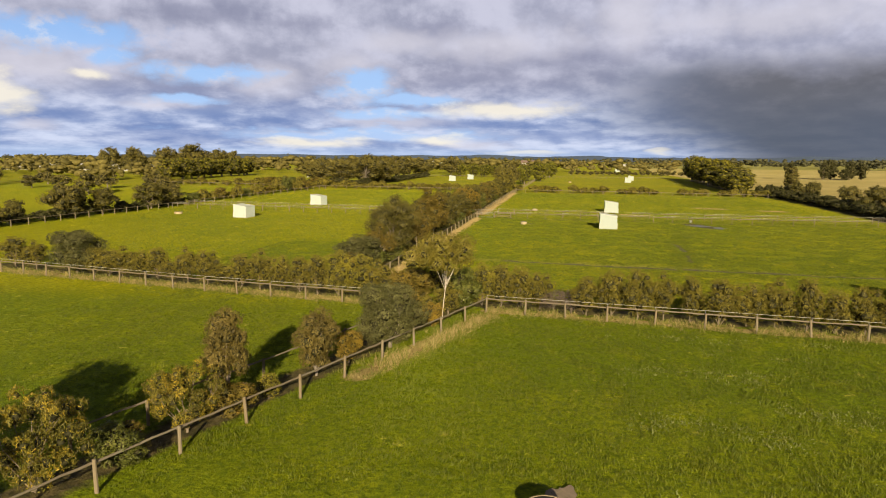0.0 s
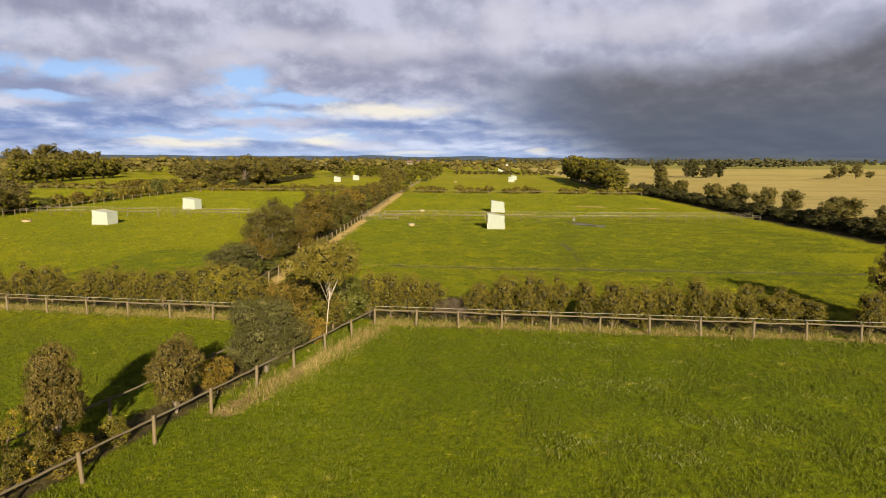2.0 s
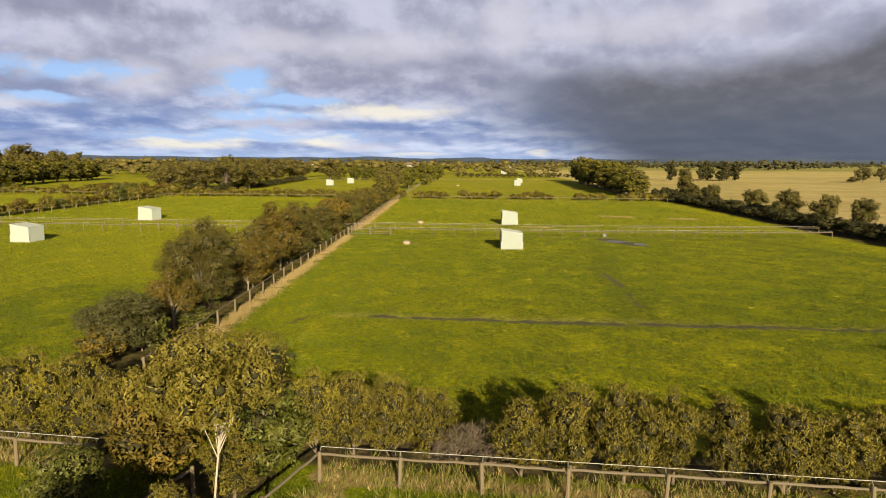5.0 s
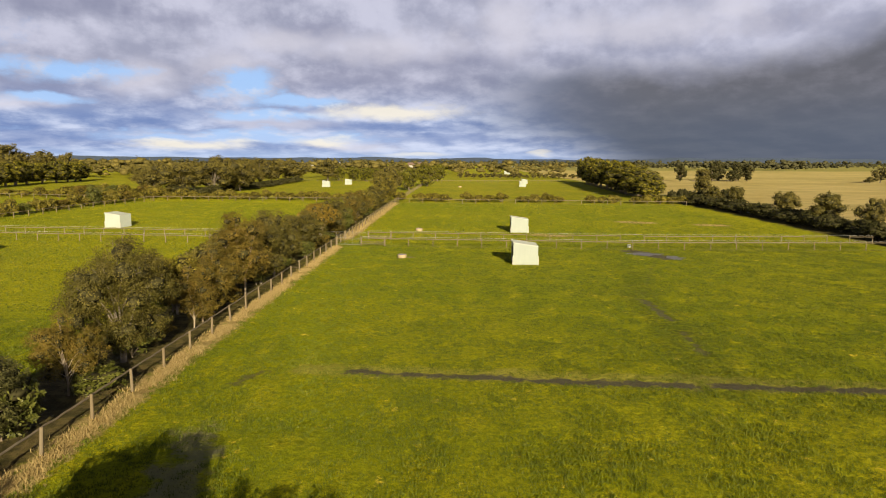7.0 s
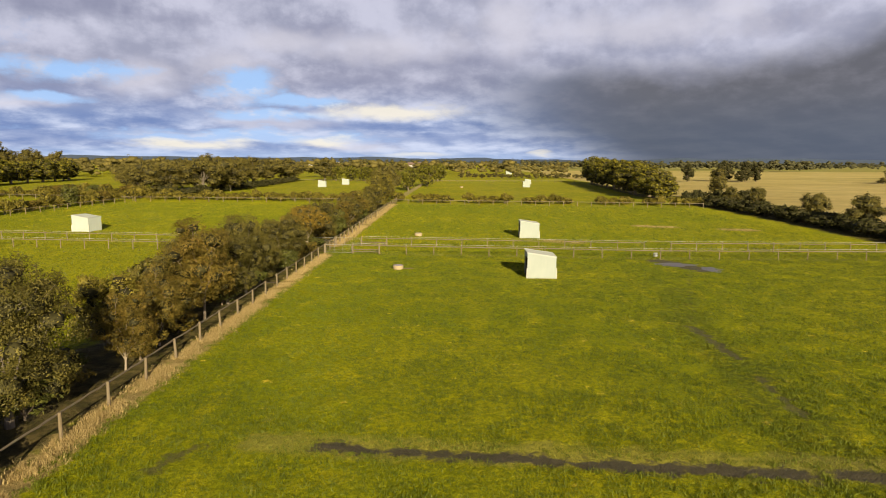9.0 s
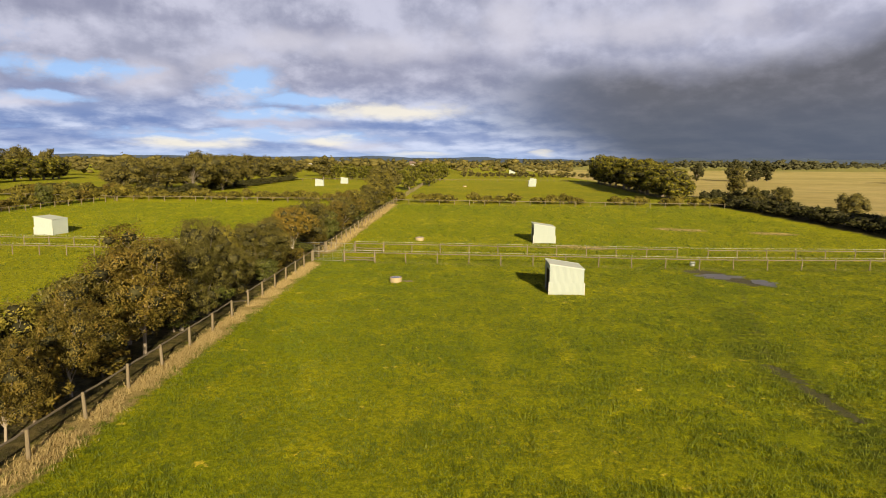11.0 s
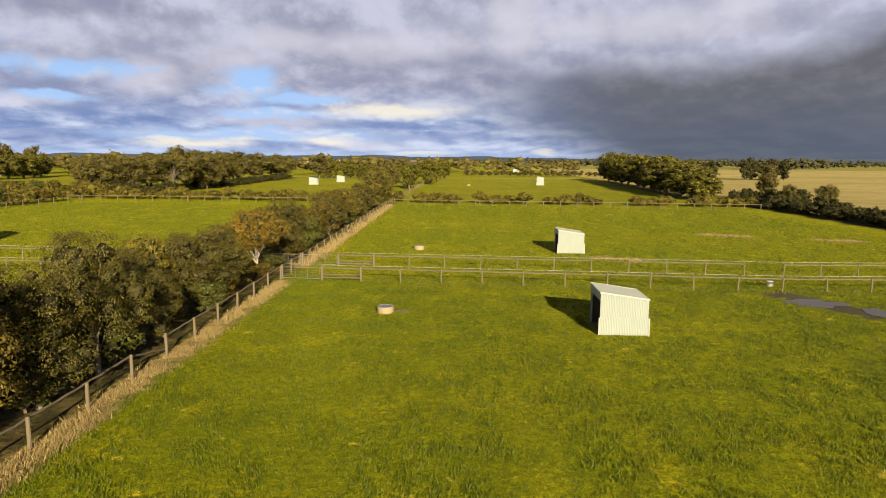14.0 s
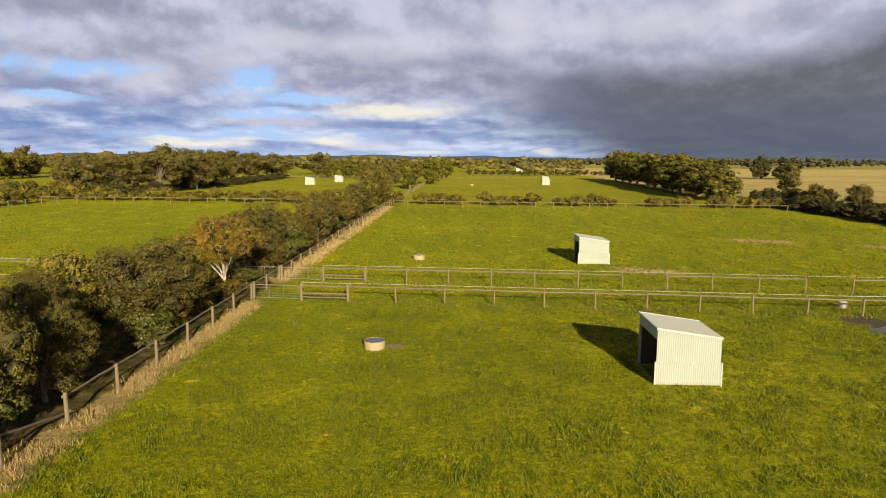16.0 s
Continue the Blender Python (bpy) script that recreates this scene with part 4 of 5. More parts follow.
def grow(key, x, y, height, width, label="", turn=None, depth=None):
    """Sets the next plant of a kind into the ground, scaled to its height and width."""
    h0, w0, versions = KINDS[key]
    number = USED.get(key, 0)
    USED[key] = number + 1
    thing = versions[number % len(versions)]
    rz = turn if turn is not None else (number * 137.5 + 40) % 360
    m = pose(x, y, rise(x, y) - 0.03, 0, 0, rz) @ Matrix.Diagonal((width / w0, (depth or width) / w0, height / h0, 1))
    if number < len(versions):
        thing.matrix_basis = m
        ob = thing
    else:
        ob = copy_thing_plain(thing, m)
    return tagged(ob, label)


def copy_thing_plain(thing, m):
    held = thing.matrix_basis.copy()
    thing.matrix_basis = Matrix.Identity(4)
    ob = copy_thing(thing, m)
    thing.matrix_basis = held
    return ob


kind("olive", 5.0, 5.2, [plant("gum_tree", 1, 5.0, 5.2, 0.35, 34, 0.85, 30000, (0.15, 0.050), LEAF_GREY, BARK_GREY, 0.12, heart=0.48, droop=0.6, fork=0.2,
                               label="dense round grey-olive gum tree beside a fence", group="near trees")])
kind("slim", 4.7, 3.0, [plant("young_gum_tree", 4, 4.7, 3.0, 0.9, 30, 0.50, 17000, (0.115, 0.048), LEAF_BROWN, BARK_BROWN, 0.085, droop=0.4, taper=0.3,
                              label="slim bronze-leaved young gum tree", group="near trees")])
kind("bronze", 4.2, 3.6, [plant("young_gum_tree", 6, 4.2, 3.6, 0.4, 28, 0.62, 18000, (0.115, 0.048), LEAF_BROWN, BARK_GREY, 0.07, droop=0.4, taper=0.2, fork=0.05,
                                label="bronze-tinted bushy young gum tree", group="near trees")])
kind("wattle", 3.2, 4.4, [plant("wattle_shrub", s, 3.2, 4.4, 0.1, 52, 0.34, 14000, (0.110, 0.034), LEAF_WATTLE, BARK_BROWN, 0.06, droop=-0.7, fork=0.05, heart=0.45, wild=1.2, up=0.4,
                                label="golden wattle shrub in tufts", category="shrub", group="near shrubs") for s in (8, 9)])
kind("rust", 2.4, 2.2, [plant("shrub", 12, 2.4, 2.2, 0.1, 16, 0.45, 6000, (0.17, 0.03), LEAF_RUST, BARK_BROWN, 0.04, droop=-0.8, fork=0.05, wild=1.2,
                              label="small rust-orange feathery shrub", category="shrub", group="near shrubs")])
kind("forked", 6.4, 5.6, [plant("white_gum_tree", 15, 6.4, 5.6, 3.1, 26, 0.78, 15000, (0.15, 0.060), LEAF_HEDGE, BARK_WHITE, 0.036, droop=0.5, flat=0.1, fork=0.78,
                                trunk_top=2.7, lean=(0.3, 0.1), heart=0.3, label="white-trunked forked gum tree with an olive crown", group="near trees")])
kind("rowgum", 8.2, 7.2, [plant("gum_tree", s, 8.2, 7.2, 0.3, 44, 1.1, 26000, (0.150, 0.065), LEAF_OLIVE, BARK_GREY, 0.16, per=36, heart=0.48, droop=0.7, fork=0.15,
                                label="spreading dark olive gum tree in a windbreak row", group="windbreak trees") for s in (21, 22)])
kind("biggum", 8.2, 7.2, [plant("gum_tree", 23, 8.2, 7.2, 0.3, 40, 1.15, 48000, (0.125, 0.058), LEAF_OLIVE, BARK_GREY, 0.17, per=36, heart=0.46, droop=0.7, fork=0.15,
                                label="large dense olive gum tree beside a timber fence", group="windbreak trees")])
kind("rowfar", 8.2, 7.2, [plant("gum_tree", s, 8.2, 7.2, 0.2, 36, 1.2, 9600, (0.28, 0.135), LEAF_OLIVE if s % 2 else LEAF_HEDGE, BARK_GREY, 0.16, per=36, droop=0.5, fork=0.15,
                                label="dark olive gum tree far along a windbreak row", group="windbreak trees") for s in (25, 26)])
kind("rowrust", 7.0, 6.0, [plant("gum_tree", s, 7.0, 6.0, 0.9, 26, 0.88, 20000, (0.135, 0.060), LEAF_MIXED, BARK_PALE, 0.080, per=36, heart=0.40, droop=0.6, flat=0.15,
                                 fork=0.3, label="rust-tinged pale-limbed gum tree in a windbreak row", group="windbreak trees") for s in (31, 32)])
kind("rustgum", 6.6, 6.6, [plant("white_gum_tree", 35, 6.6, 6.6, 2.0, 30, 0.85, 15000, (0.15, 0.064), LEAF_RUST, BARK_WHITE, 0.075, droop=0.5, flat=0.15, fork=0.45,
                                 trunk_top=2.6, lean=(0.5, 0.2), heart=0.45, label="rust-crowned gum tree with forking white limbs", group="windbreak trees")])
kind("rowbush", 3.8, 3.8, [plant("shrub", s, 3.8, 3.8, 0.1, 20, 0.75, 6300, (0.21, 0.085), LEAF_MIXED if s % 2 else LEAF_GREEN, BARK_BROWN, 0.07, droop=0.4, fork=0.05,
                                 label="bushy understorey shrub below windbreak trees", category="shrub", group="windbreak shrubs") for s in (41, 42)])
kind("rowlow", 3.8, 3.8, [plant("shrub", s, 3.8, 3.8, 0.1, 14, 0.85, 2200, (0.26, 0.13), LEAF_MIXED if s % 2 else LEAF_GREEN, BARK_BROWN, 0.07, droop=0.4, fork=0.05, sides=4, heart=0.64, label="bushy understorey shrub below windbreak trees", category="shrub", group="windbreak shrubs") for s in (45, 46)])
kind("hedge", 3.4, 3.2, [plant("hedge_shrub", s, 3.4, 3.2, 0.1, 30, 0.52, 9000, (0.135, 0.036), LEAF_HEDGE, BARK_BROWN, 0.06, droop=-1.1, fork=0.05, taper=0.3, up=0.3, wild=1.1, per=10, heart=0.5,
                               label="upright shrub with olive-brown leaves in a hedge", category="shrub", group="hedge shrubs") for s in (51, 52, 53, 54)])
kind("gold", 3.4, 3.2, [plant("hedge_shrub", s, 3.4, 3.2, 0.1, 30, 0.54, 9000, (0.135, 0.036), LEAF_GOLD, BARK_BROWN, 0.06, droop=-1.1, fork=0.05, taper=0.3, up=0.3, wild=1.1, per=10, heart=0.5,
                              label="upright shrub with yellow-green leaves in a hedge", category="shrub", group="hedge shrubs") for s in (61,)])
kind("twiggy", 2.0, 2.6, [plant("bare_shrub", 65, 2.0, 2.6, 0.1, 14, 0.5, 2600, (0.36, 0.018), TWIGS, BARK_BROWN, 0.04, heart=0.0, droop=-0.7, fork=0.05,
                                label="bare twiggy brown shrub in the hedge gap", category="shrub", group="hedge shrubs")])
kind("low", 2.4, 3.4, [plant("low_shrub", s, 2.4, 3.4, 0.05, 14, 0.62, 1980, (0.30, 0.15), LEAF_HEDGE, BARK_BROWN, 0.05, droop=-0.3, fork=0.05, sides=4,
                             heart=0.64, label="low rounded olive shrub in a far hedge", category="shrub", group="far hedge shrubs") for s in (71, 72, 73)])
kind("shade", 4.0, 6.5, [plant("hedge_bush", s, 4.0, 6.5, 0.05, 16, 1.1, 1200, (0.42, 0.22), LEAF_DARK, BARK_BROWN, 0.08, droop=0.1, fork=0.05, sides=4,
                               heart=0.64, label="dense bush in the boundary hedge, shade put into its dark leaves", category="bush", group="boundary hedge") for s in (81, 82)])
kind("bound", 7.2, 7.0, [plant("gum_tree", s, 7.2, 7.0, 0.3, 28, 1.1, 6300, (0.36, 0.11), LEAF_WOOD if s % 2 else LEAF_OLIVE, BARK_BROWN, 0.13, per=36, droop=0.3,
                               fork=0.25, heart=0.64, label="rounded olive gum tree in the boundary hedge", group="boundary trees") for s in (91, 92)])
kind("tower", 13.5, 8.0, [plant("tall_tree", 95, 13.5, 8.0, 1.0, 40, 1.3, 6000, (0.5, 0.15), LEAF_WOOD, BARK_BROWN, 0.25, droop=0.1, taper=0.4,
                                heart=0.64, label="tall ragged dark tree at the hedge corner")])
kind("cypress", 13.0, 13.0, [plant("cypress_tree", s, 13.0, 13.0, 0.2, 60, 1.7, 9600, (0.40, 0.25), LEAF_CYPRESS, BARK_BROWN, 0.4, per=36, droop=-0.3, taper=0.15, up=0.5, wild=0.35, sides=4,
                                   fork=0.1, heart=0.64, label="broad golden-tipped cypress in a shelter belt", group="shelter belt") for s in (101, 102)])
kind("farcyp", 12.0, 11.0, [plant("cypress_tree", s, 12.0, 11.0, 0.1, 56, 1.6, 6720, (0.44, 0.26), LEAF_CYPRESS, BARK_BROWN, 0.4, per=36, droop=-0.1, up=0.4, taper=0.2,
                                  heart=0.64, label="dense green cypress in a far shelter belt", group="far shelter belt") for s in (111,)])
kind("fargum", 13.0, 13.0, [plant("gum_tree", s, 13.0, 13.0, 1.2, 32, 2.0, 10200, (0.40, 0.23), LEAF_WOOD, BARK_GREY, 0.24, wild=0.45, sides=5,
                                  per=36, droop=0.2, flat=0.1, fork=0.25, heart=0.64, label="tall spreading gum tree with pale limbs in a wood", group="wood trees") for s in (121, 122, 123)])
kind("lime", 10.0, 10.0, [plant("round_tree", s, 10.0, 10.0, 0.4, 26, 1.7, 5100, (0.65, 0.2), LEAF_LIME, BARK_BROWN, 0.25, droop=0.0, up=0.3,
                                heart=0.64, label="bright yellow-green rounded tree", group="bright trees") for s in (131,)])
kind("fartree", 8.0, 9.0, [plant("far_tree", s, 8.0, 9.0, 0.5, 12, 1.7, 1200, (0.55, 0.30), FAR_LEAF, BARK_GREY, 0.2, droop=0.0, flat=0.1,
                                 heart=0.64, label="small olive tree far away", group="distant trees") for s in (141, 142, 143)])
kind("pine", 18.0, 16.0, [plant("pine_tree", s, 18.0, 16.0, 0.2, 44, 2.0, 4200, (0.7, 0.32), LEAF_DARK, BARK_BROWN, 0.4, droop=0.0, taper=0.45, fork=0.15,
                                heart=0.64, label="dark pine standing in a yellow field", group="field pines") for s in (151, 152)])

# beside the near fence
grow("wattle", -19.0, -16.0, 4.3, 4.8, "large golden wattle shrub beside the timber fence", 20)
grow("wattle", -16.4, -9.6, 3.5, 4.2, "orange-tipped wattle shrub beside the timber fence", 60)
grow("slim", -15.7, -6.9, 5.6, 2.8)
grow("rowbush", -15.2, -7.6, 2.0, 2.6, "low dark shrub at the foot of a slim gum")
grow("rowbush", -17.2, -13.4, 2.0, 2.6, "dark low weeds in the shade of wattles")
grow("bronze", -13.4, -0.6, 4.3, 3.5)
grow("rust", -12.3, 2.3, 2.1, 2.2)
grow("olive", -10.6, 6.0, 5.0, 5.2)
grow("forked", -8.6, 14.8, 7.3, 6.0, turn=0)
grow("gold", -14.5, -4.8, 1.5, 1.6, "small pale feathery weed clump beside the fence")
grow("rowbush", -17.6, -12.6, 1.6, 2.4, "dark low weeds in the shade of wattles")
grow("rowfar", -21.4, -22.8, 8.0, 7.6, "dark gum tree behind a wattle shrub")
grow("rowfar", -23.0, -29.0, 7.0, 6.4, "dark gum tree farther along the planted strip")
grow("rust", -8.9, 12.2, 2.0, 1.8, "tall feathery weed below a white gum")
grow("rust", -10.4, 10.6, 2.3, 2.0, "tall feathery shrub below a white gum")
grow("rowbush", -7.6, 18.8, 3.8, 4.2, "dense bush below a white gum")
grow("rowbush", -12.0, 18.6, 3.6, 4.4, "dense bush at the fence corner")
grow("hedge", -9.4, 13.4, 2.4, 2.6, "feathery olive shrub below a white gum")
grow("hedge", -8.4, 16.6, 2.8, 3.0, "feathery olive shrub below a white gum")
grow("rowbush", -14.2, 15.2, 2.8, 3.0, "dark bush in a planted strip")

# hedge beyond the near fences
for k in range(17):
    x = 3.0 + 2.05 * k
    tall = (3.0, 3.7, 3.9, 3.6, 3.4, 3.7, 3.3, 3.5, 3.8, 3.2, 3.4, 3.2, 2.4, 0, 3.3, 3.0, 3.1)[k]
    if tall:
        grow("hedge", x, 19.6 - 0.118 * (x + 5) + 0.3 * math.sin(k * 2.1), tall * 1.16, 3.3 + 0.5 * math.sin(k * 1.3))
for k in range(4):
    grow("hedge" if k else "gold", -6.0 + 1.7 * k, 20.6 - 0.15 * k, (3.9, 4.0, 4.1, 3.5)[k], 3.2)
for x, y, height in ((-12.9, 24.6, 3.6), (-10.6, 24.3, 3.4), (-8.2, 23.0, 2.9)):
    grow("gold", x, y, height, 3.7, "feathery golden-olive shrub at the end of the planted strip")
for k in range(2):
    grow("twiggy", 0.3 + 1.5 * k, 19.4, 1.9, 2.6)
for k in range(18):
    x = -15.6 - 2.15 * k
    tall = (3.4, 3.7, 3.9, 3.6, 3.5, 3.4, 3.7, 3.2, 2.1, 3.4, 3.5, 2.0, 3.5, 3.0, 3.1, 2.8, 3.0, 2.8)[k]
    grow("gold" if k in (1, 2) else "hedge", x, 21.7 - 0.165 * (x + 18) + 0.3 * math.sin(k * 1.7), tall * 1.12, 3.4 + 0.4 * math.sin(k))
grow("olive", -52.5, 27.5, 5.4, 6.6, "dense round dark bush behind the hedge")
grow("hedge", -59.0, 29.0, 3.4, 3.6)
grow("hedge", -62.5, 29.8, 3.8, 4.0)

# windbreak row
ROW = (("olive", -22.0, 35.5, 4.6, 6.2), ("rowrust", -21.4, 42.2, 4.9, 4.0), ("biggum", -21.5, 48.6, 8.5, 7.8), ("rowrust", -20.2, 57.2, 5.2, 4.2),
       ("rowrust", -20.6, 62.8, 6.0, 5.4), ("rowrust", -20.3, 70.3, 8.6, 8.0), ("rowgum", -22.3, 72.5, 7.2, 5.0), ("rowgum", -20.5, 76.4, 7.4, 6.0), ("rowgum", -20.3, 81.0, 7.9, 5.8),
       ("rowgum", -20.7, 87.0, 5.3, 4.8), ("rowgum", -23.0, 90.0, 5.6, 5.0), ("rowgum", -20.9, 97.0, 6.9, 7.4),
       ("rustgum", -21.0, 110.6, 6.6, 6.8), ("rowbush", -21.0, 103.5, 4.0, 4.6), ("rowbush", -20.0, 95.6, 2.6, 3.4), ("rowbush", -20.2, 109.2, 1.7, 2.6), ("rowgum", -20.8, 120.5, 7.0, 6.4), ("rowbush", -20.5, 127.0, 5.4, 5.0), ("rowrust", -20.3, 134.0, 6.6, 5.6),
       ("rowfar", -20.0, 143.0, 6.2, 6.0), ("rowrust", -20.5, 151.0, 6.4, 6.6), ("rowfar", -20.2, 159.0, 6.4, 6.0), ("rowfar", -20.0, 168.0, 6.0, 6.4))
for key, x, y, height, width in ROW:
    grow(key, x, y, height, width)
for k in range(26):
    y = 33.0 + 3.3 * k
    grow("rowlow", -22.2 + 2.0 * math.sin(k * 2.6), y, 2.6 + 0.9 * math.sin(k * 1.7), 3.8)
for k in range(10):
    grow("rowfar", -23.5 + 0.6 * math.sin(k * 1.9), 62.0 + 5.6 * k + (10 if k > 8 else 0), 5.6 + 0.8 * math.sin(k * 2.3), 5.4)
for k in range(22):
    grow("rowbush" if k < 8 else "rowlow", -20.8 + 0.9 * math.sin(k * 2.2), 121.0 + 3.9 * k, 3.4 + 0.8 * math.sin(k * 1.3), 4.4)
grow("rowfar", 36.0, 18.0, 7.2, 4.6, "dark dense gum tree at the end of the hedge")
for k in range(5):
    grow("rowfar", -19.8 + 0.4 * math.sin(k), 177 + 8.0 * k, 6.2 + 0.8 * k, 6.6 + 0.4 * k)
for key, x, y, height, width in (("fargum", -20.5, 222, 10.6, 9.0), ("lime", -17.4, 279, 9.6, 9.4), ("lime", -11.8, 326, 10.6, 11.5), ("fargum", -23.5, 245, 9.8, 11.5),
                                 ("lime", -8.5, 404, 11.0, 11.5), ("fargum", -20.0, 330, 10.0, 10.0), ("low", -16.0, 208, 2.6, 5.0)):
    grow(key, x, y, height, width)

# low hedge beyond the far fence
for k in range(24):
    x = -9.5 + 3.45 * k
    if k not in (3, 8, 13, 14, 18):
        grow("low", x, 205.5 + 0.035 * x + 0.8 * math.sin(k * 2.3), 2.5 + 0.45 * math.sin(k * 1.9), 5.0 + 0.7 * math.sin(k * 1.1))
for k in range(18):
    x = -84.0 + 3.55 * k
    grow("low", x, 203.0 + 0.06 * (x + 80) + 1.0 * math.sin(k * 2.3), 2.6 + 0.5 * math.sin(k * 1.7), 5.0 + 0.6 * math.sin(k * 1.3))

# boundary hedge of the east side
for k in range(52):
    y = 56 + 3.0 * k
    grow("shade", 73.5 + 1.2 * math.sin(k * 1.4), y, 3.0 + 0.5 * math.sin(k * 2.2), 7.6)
for x, y, height, width in ((77.5, 97.0, 7.0, 9.5), (78.5, 118.0, 7.0, 6.0), (78.5, 131.0, 7.6, 6.2), (77.0, 143.0, 7.4, 8.6), (79.5, 165.0, 7.0, 7.0),
                            (80.5, 195.0, 6.4, 6.2), (77.5, 80.0, 6.5, 8.0), (81.5, 214.0, 5.8, 6.0)):
    grow("bound", x, y, height, width)
grow("tower", 86.5, 237.0, 11.6, 7.8)
for k in range(6):
    grow("shade", 72 + 3.2 * k, 222 + 2.0 * math.sin(k), 4.2, 6.0)

# big shelter belts
grow("cypress", 68.0, 234.0, 8.6, 12.0)
for k in range(13):
    y = 246 + 13.0 * k
    grow("cypress", 68.5 + 0.085 * (y - 246) + 1.5 * math.sin(k * 2), y, (10.6, 11.8, 13.0, 13.4, 13.0, 13.6, 14.0, 13.4, 14.2, 14.4, 15.0, 15.4, 16.0)[k], 17.5)
for k in range(11):
    grow("farcyp", -188 - 1.6 * k + 2 * math.sin(k), 256 + 11.5 * k, 11.3 + 0.6 * math.sin(k * 2), 13.5)

# wood behind the far paddocks
WOOD = ((-97, 224, 10.5), (-104, 236, 11.5), (-92, 232, 11.0), (-84, 241, 13.8), (-95, 250, 12.0), (-86, 262, 12.6),
        (-80, 256, 9.0), (-88, 278, 13.2), (-92, 296, 13.0), (-90, 316, 13.4), (-98, 334, 13.0), (-94, 352, 13.0), (-86, 366, 12.6), (-72, 392, 12.0), (-100, 300, 12.0), (-102, 262, 11.0))
for x, y, height in WOOD:
    grow("fargum", x, y, height, height * 1.35)
for k in range(22):
    y = 226 + 7.2 * k
    grow("shade", (-84 if y < 262 else -80 - 0.05 * (y - 262)) + 2 * math.sin(k * 2.1), y, 2.7 + 0.6 * math.sin(k * 1.7), 7.0, "undergrowth along the edge of a wood, shade put into its dark leaves")
for k in range(9):
    grow("shade", -88 - 4.6 * k, 224 + 3 * math.sin(k * 1.9), 3.2 + 0.7 * math.sin(k * 1.3), 7.5, "undergrowth along the edge of a wood, shade put into its dark leaves")
for k in range(7):
    grow("rowbush" if k % 2 else "low", -92 - 4.4 * k, 212 + 2.5 * math.sin(k * 2), 4.0, 6.5)
for k in range(5):
    grow("lime", -66 + 8.0 * k, 395 + 3.0 * math.sin(k * 2), 9.6 - 0.6 * k, 11.0, "yellow-green tree in a far hedgerow")
for x, y, height, width in ((-232, 352, 21.0, 22.0), (-248, 350, 18.5, 20.0), (-222, 366, 17.5, 18.0), (-246, 430, 17.5, 13.0), (-268, 345, 18.5, 17.0), (-290, 350, 18.5, 16.0)):
    grow("fargum", x, y, height, width, "tall crowned gum tree above a shelter belt")

# trees and bushes along the west boundary
for x, y, height, width in ((-103.5, 86.5, 8.2, 9.0), (-101.5, 96.0, 6.6, 8.0), (-105.0, 91.0, 7.4, 7.0), (-101.0, 113.0, 7.2, 9.0), (-101.0, 121.0, 6.4, 7.0), (-104.0, 74.0, 5.0, 5.0), (-101.0, 66.0, 4.6, 5.0)):
    grow("bound", x, y, height, width, "dark olive tree along the west boundary")
for k in range(17):
    y = 132 + 3.7 * k
    grow("low" if k % 3 else "rowbush", -101.5 + 0.19 * (y - 128), y, 3.2 + 0.7 * math.sin(k * 2.7) + (2.0 if k == 12 else 0), 4.2)
for k in range(14):
    grow("low", -172 + 6.2 * k, 222 - 1.4 * k, 2.6 + 0.5 * math.sin(k * 2), 5.6)
for k in range(22):
    grow("shade", -102.5 + 0.8 * math.sin(k), 55 + 3.4 * k, 2.2 + 0.6 * math.sin(k * 1.9), 5.0, "low bush along the west boundary, shade put into its dark leaves")
for k in range(10):
    grow("fartree", -120 - 14 * k, 150 + 12 * math.sin(k * 2.4) + 6 * k, 6.5 + 1.5 * math.sin(k), 9.0)

# pines in the yellow field
for x, y, height, width in ((152, 450, 13.0, 11.5), (174, 452, 12.0, 10.0), (182, 462, 15.5, 12.5), (192, 456, 13.5, 12.0), (200, 458, 13.0, 12.5), (187, 450, 8.0, 12.0)):
    grow("pine", x, y, height, width)
for x, y, height, width in ((268, 425, 10.5, 12.0), (283, 430, 11.0, 11.0), (261, 424, 4.5, 10.0), (291, 428, 6.0, 8.0)):
    grow("fartree", x, y, height, width, "grey-green tree standing in a yellow field")

# hedge and scattered trees beyond the distant paddocks
for k in range(26):
    grow("fartree", 6 + 5.0 * k, 486 + 1.5 * k + 3 * math.sin(k * 2.1), 4.2 + 0.8 * math.sin(k * 1.7), 6.5)


# ---- distance ----
def far_woods(name, label, rng, spots, mat, leaf, steps=1):
    """Many small distant trees, too far off to count, as one mesh of leaf clumps."""
    rows, lumps = [], []
    for x, y, height, width in spots:
        lobes = [(x + rng.uniform(-0.34, 0.34) * width, y + rng.uniform(-0.3, 0.3) * width, rise(x, y) + height * rng.uniform(0.25, 0.80), height * rng.uniform(0.15, 0.25)) for _ in range(5)]
        rows.append(foliage(rng, lobes, 70, (leaf, leaf * 0.5), 0.0, per=10))
        lumps += [clump(rng, *lobe[:3], lobe[3] * rng.uniform(0.8, 1.2), steps, 0.6) for lobe in lobes]
    tagged(new(name, leafy(name, np.concatenate(rows), lumps, mat)), label, "woodland", kind="stuff")


def belt(rng, number, near, far, low, high, tall, keep=lambda x, y: True):
    spots = []
    while len(spots) < number:
        y = near + (far - near) * rng.random() ** 1.3
        u = rng.uniform(low, high)
        x = u * (y + 20)
        if keep(x, y):
            spots.append((x, y, rng.uniform(*tall), rng.uniform(9, 17)))
    return spots


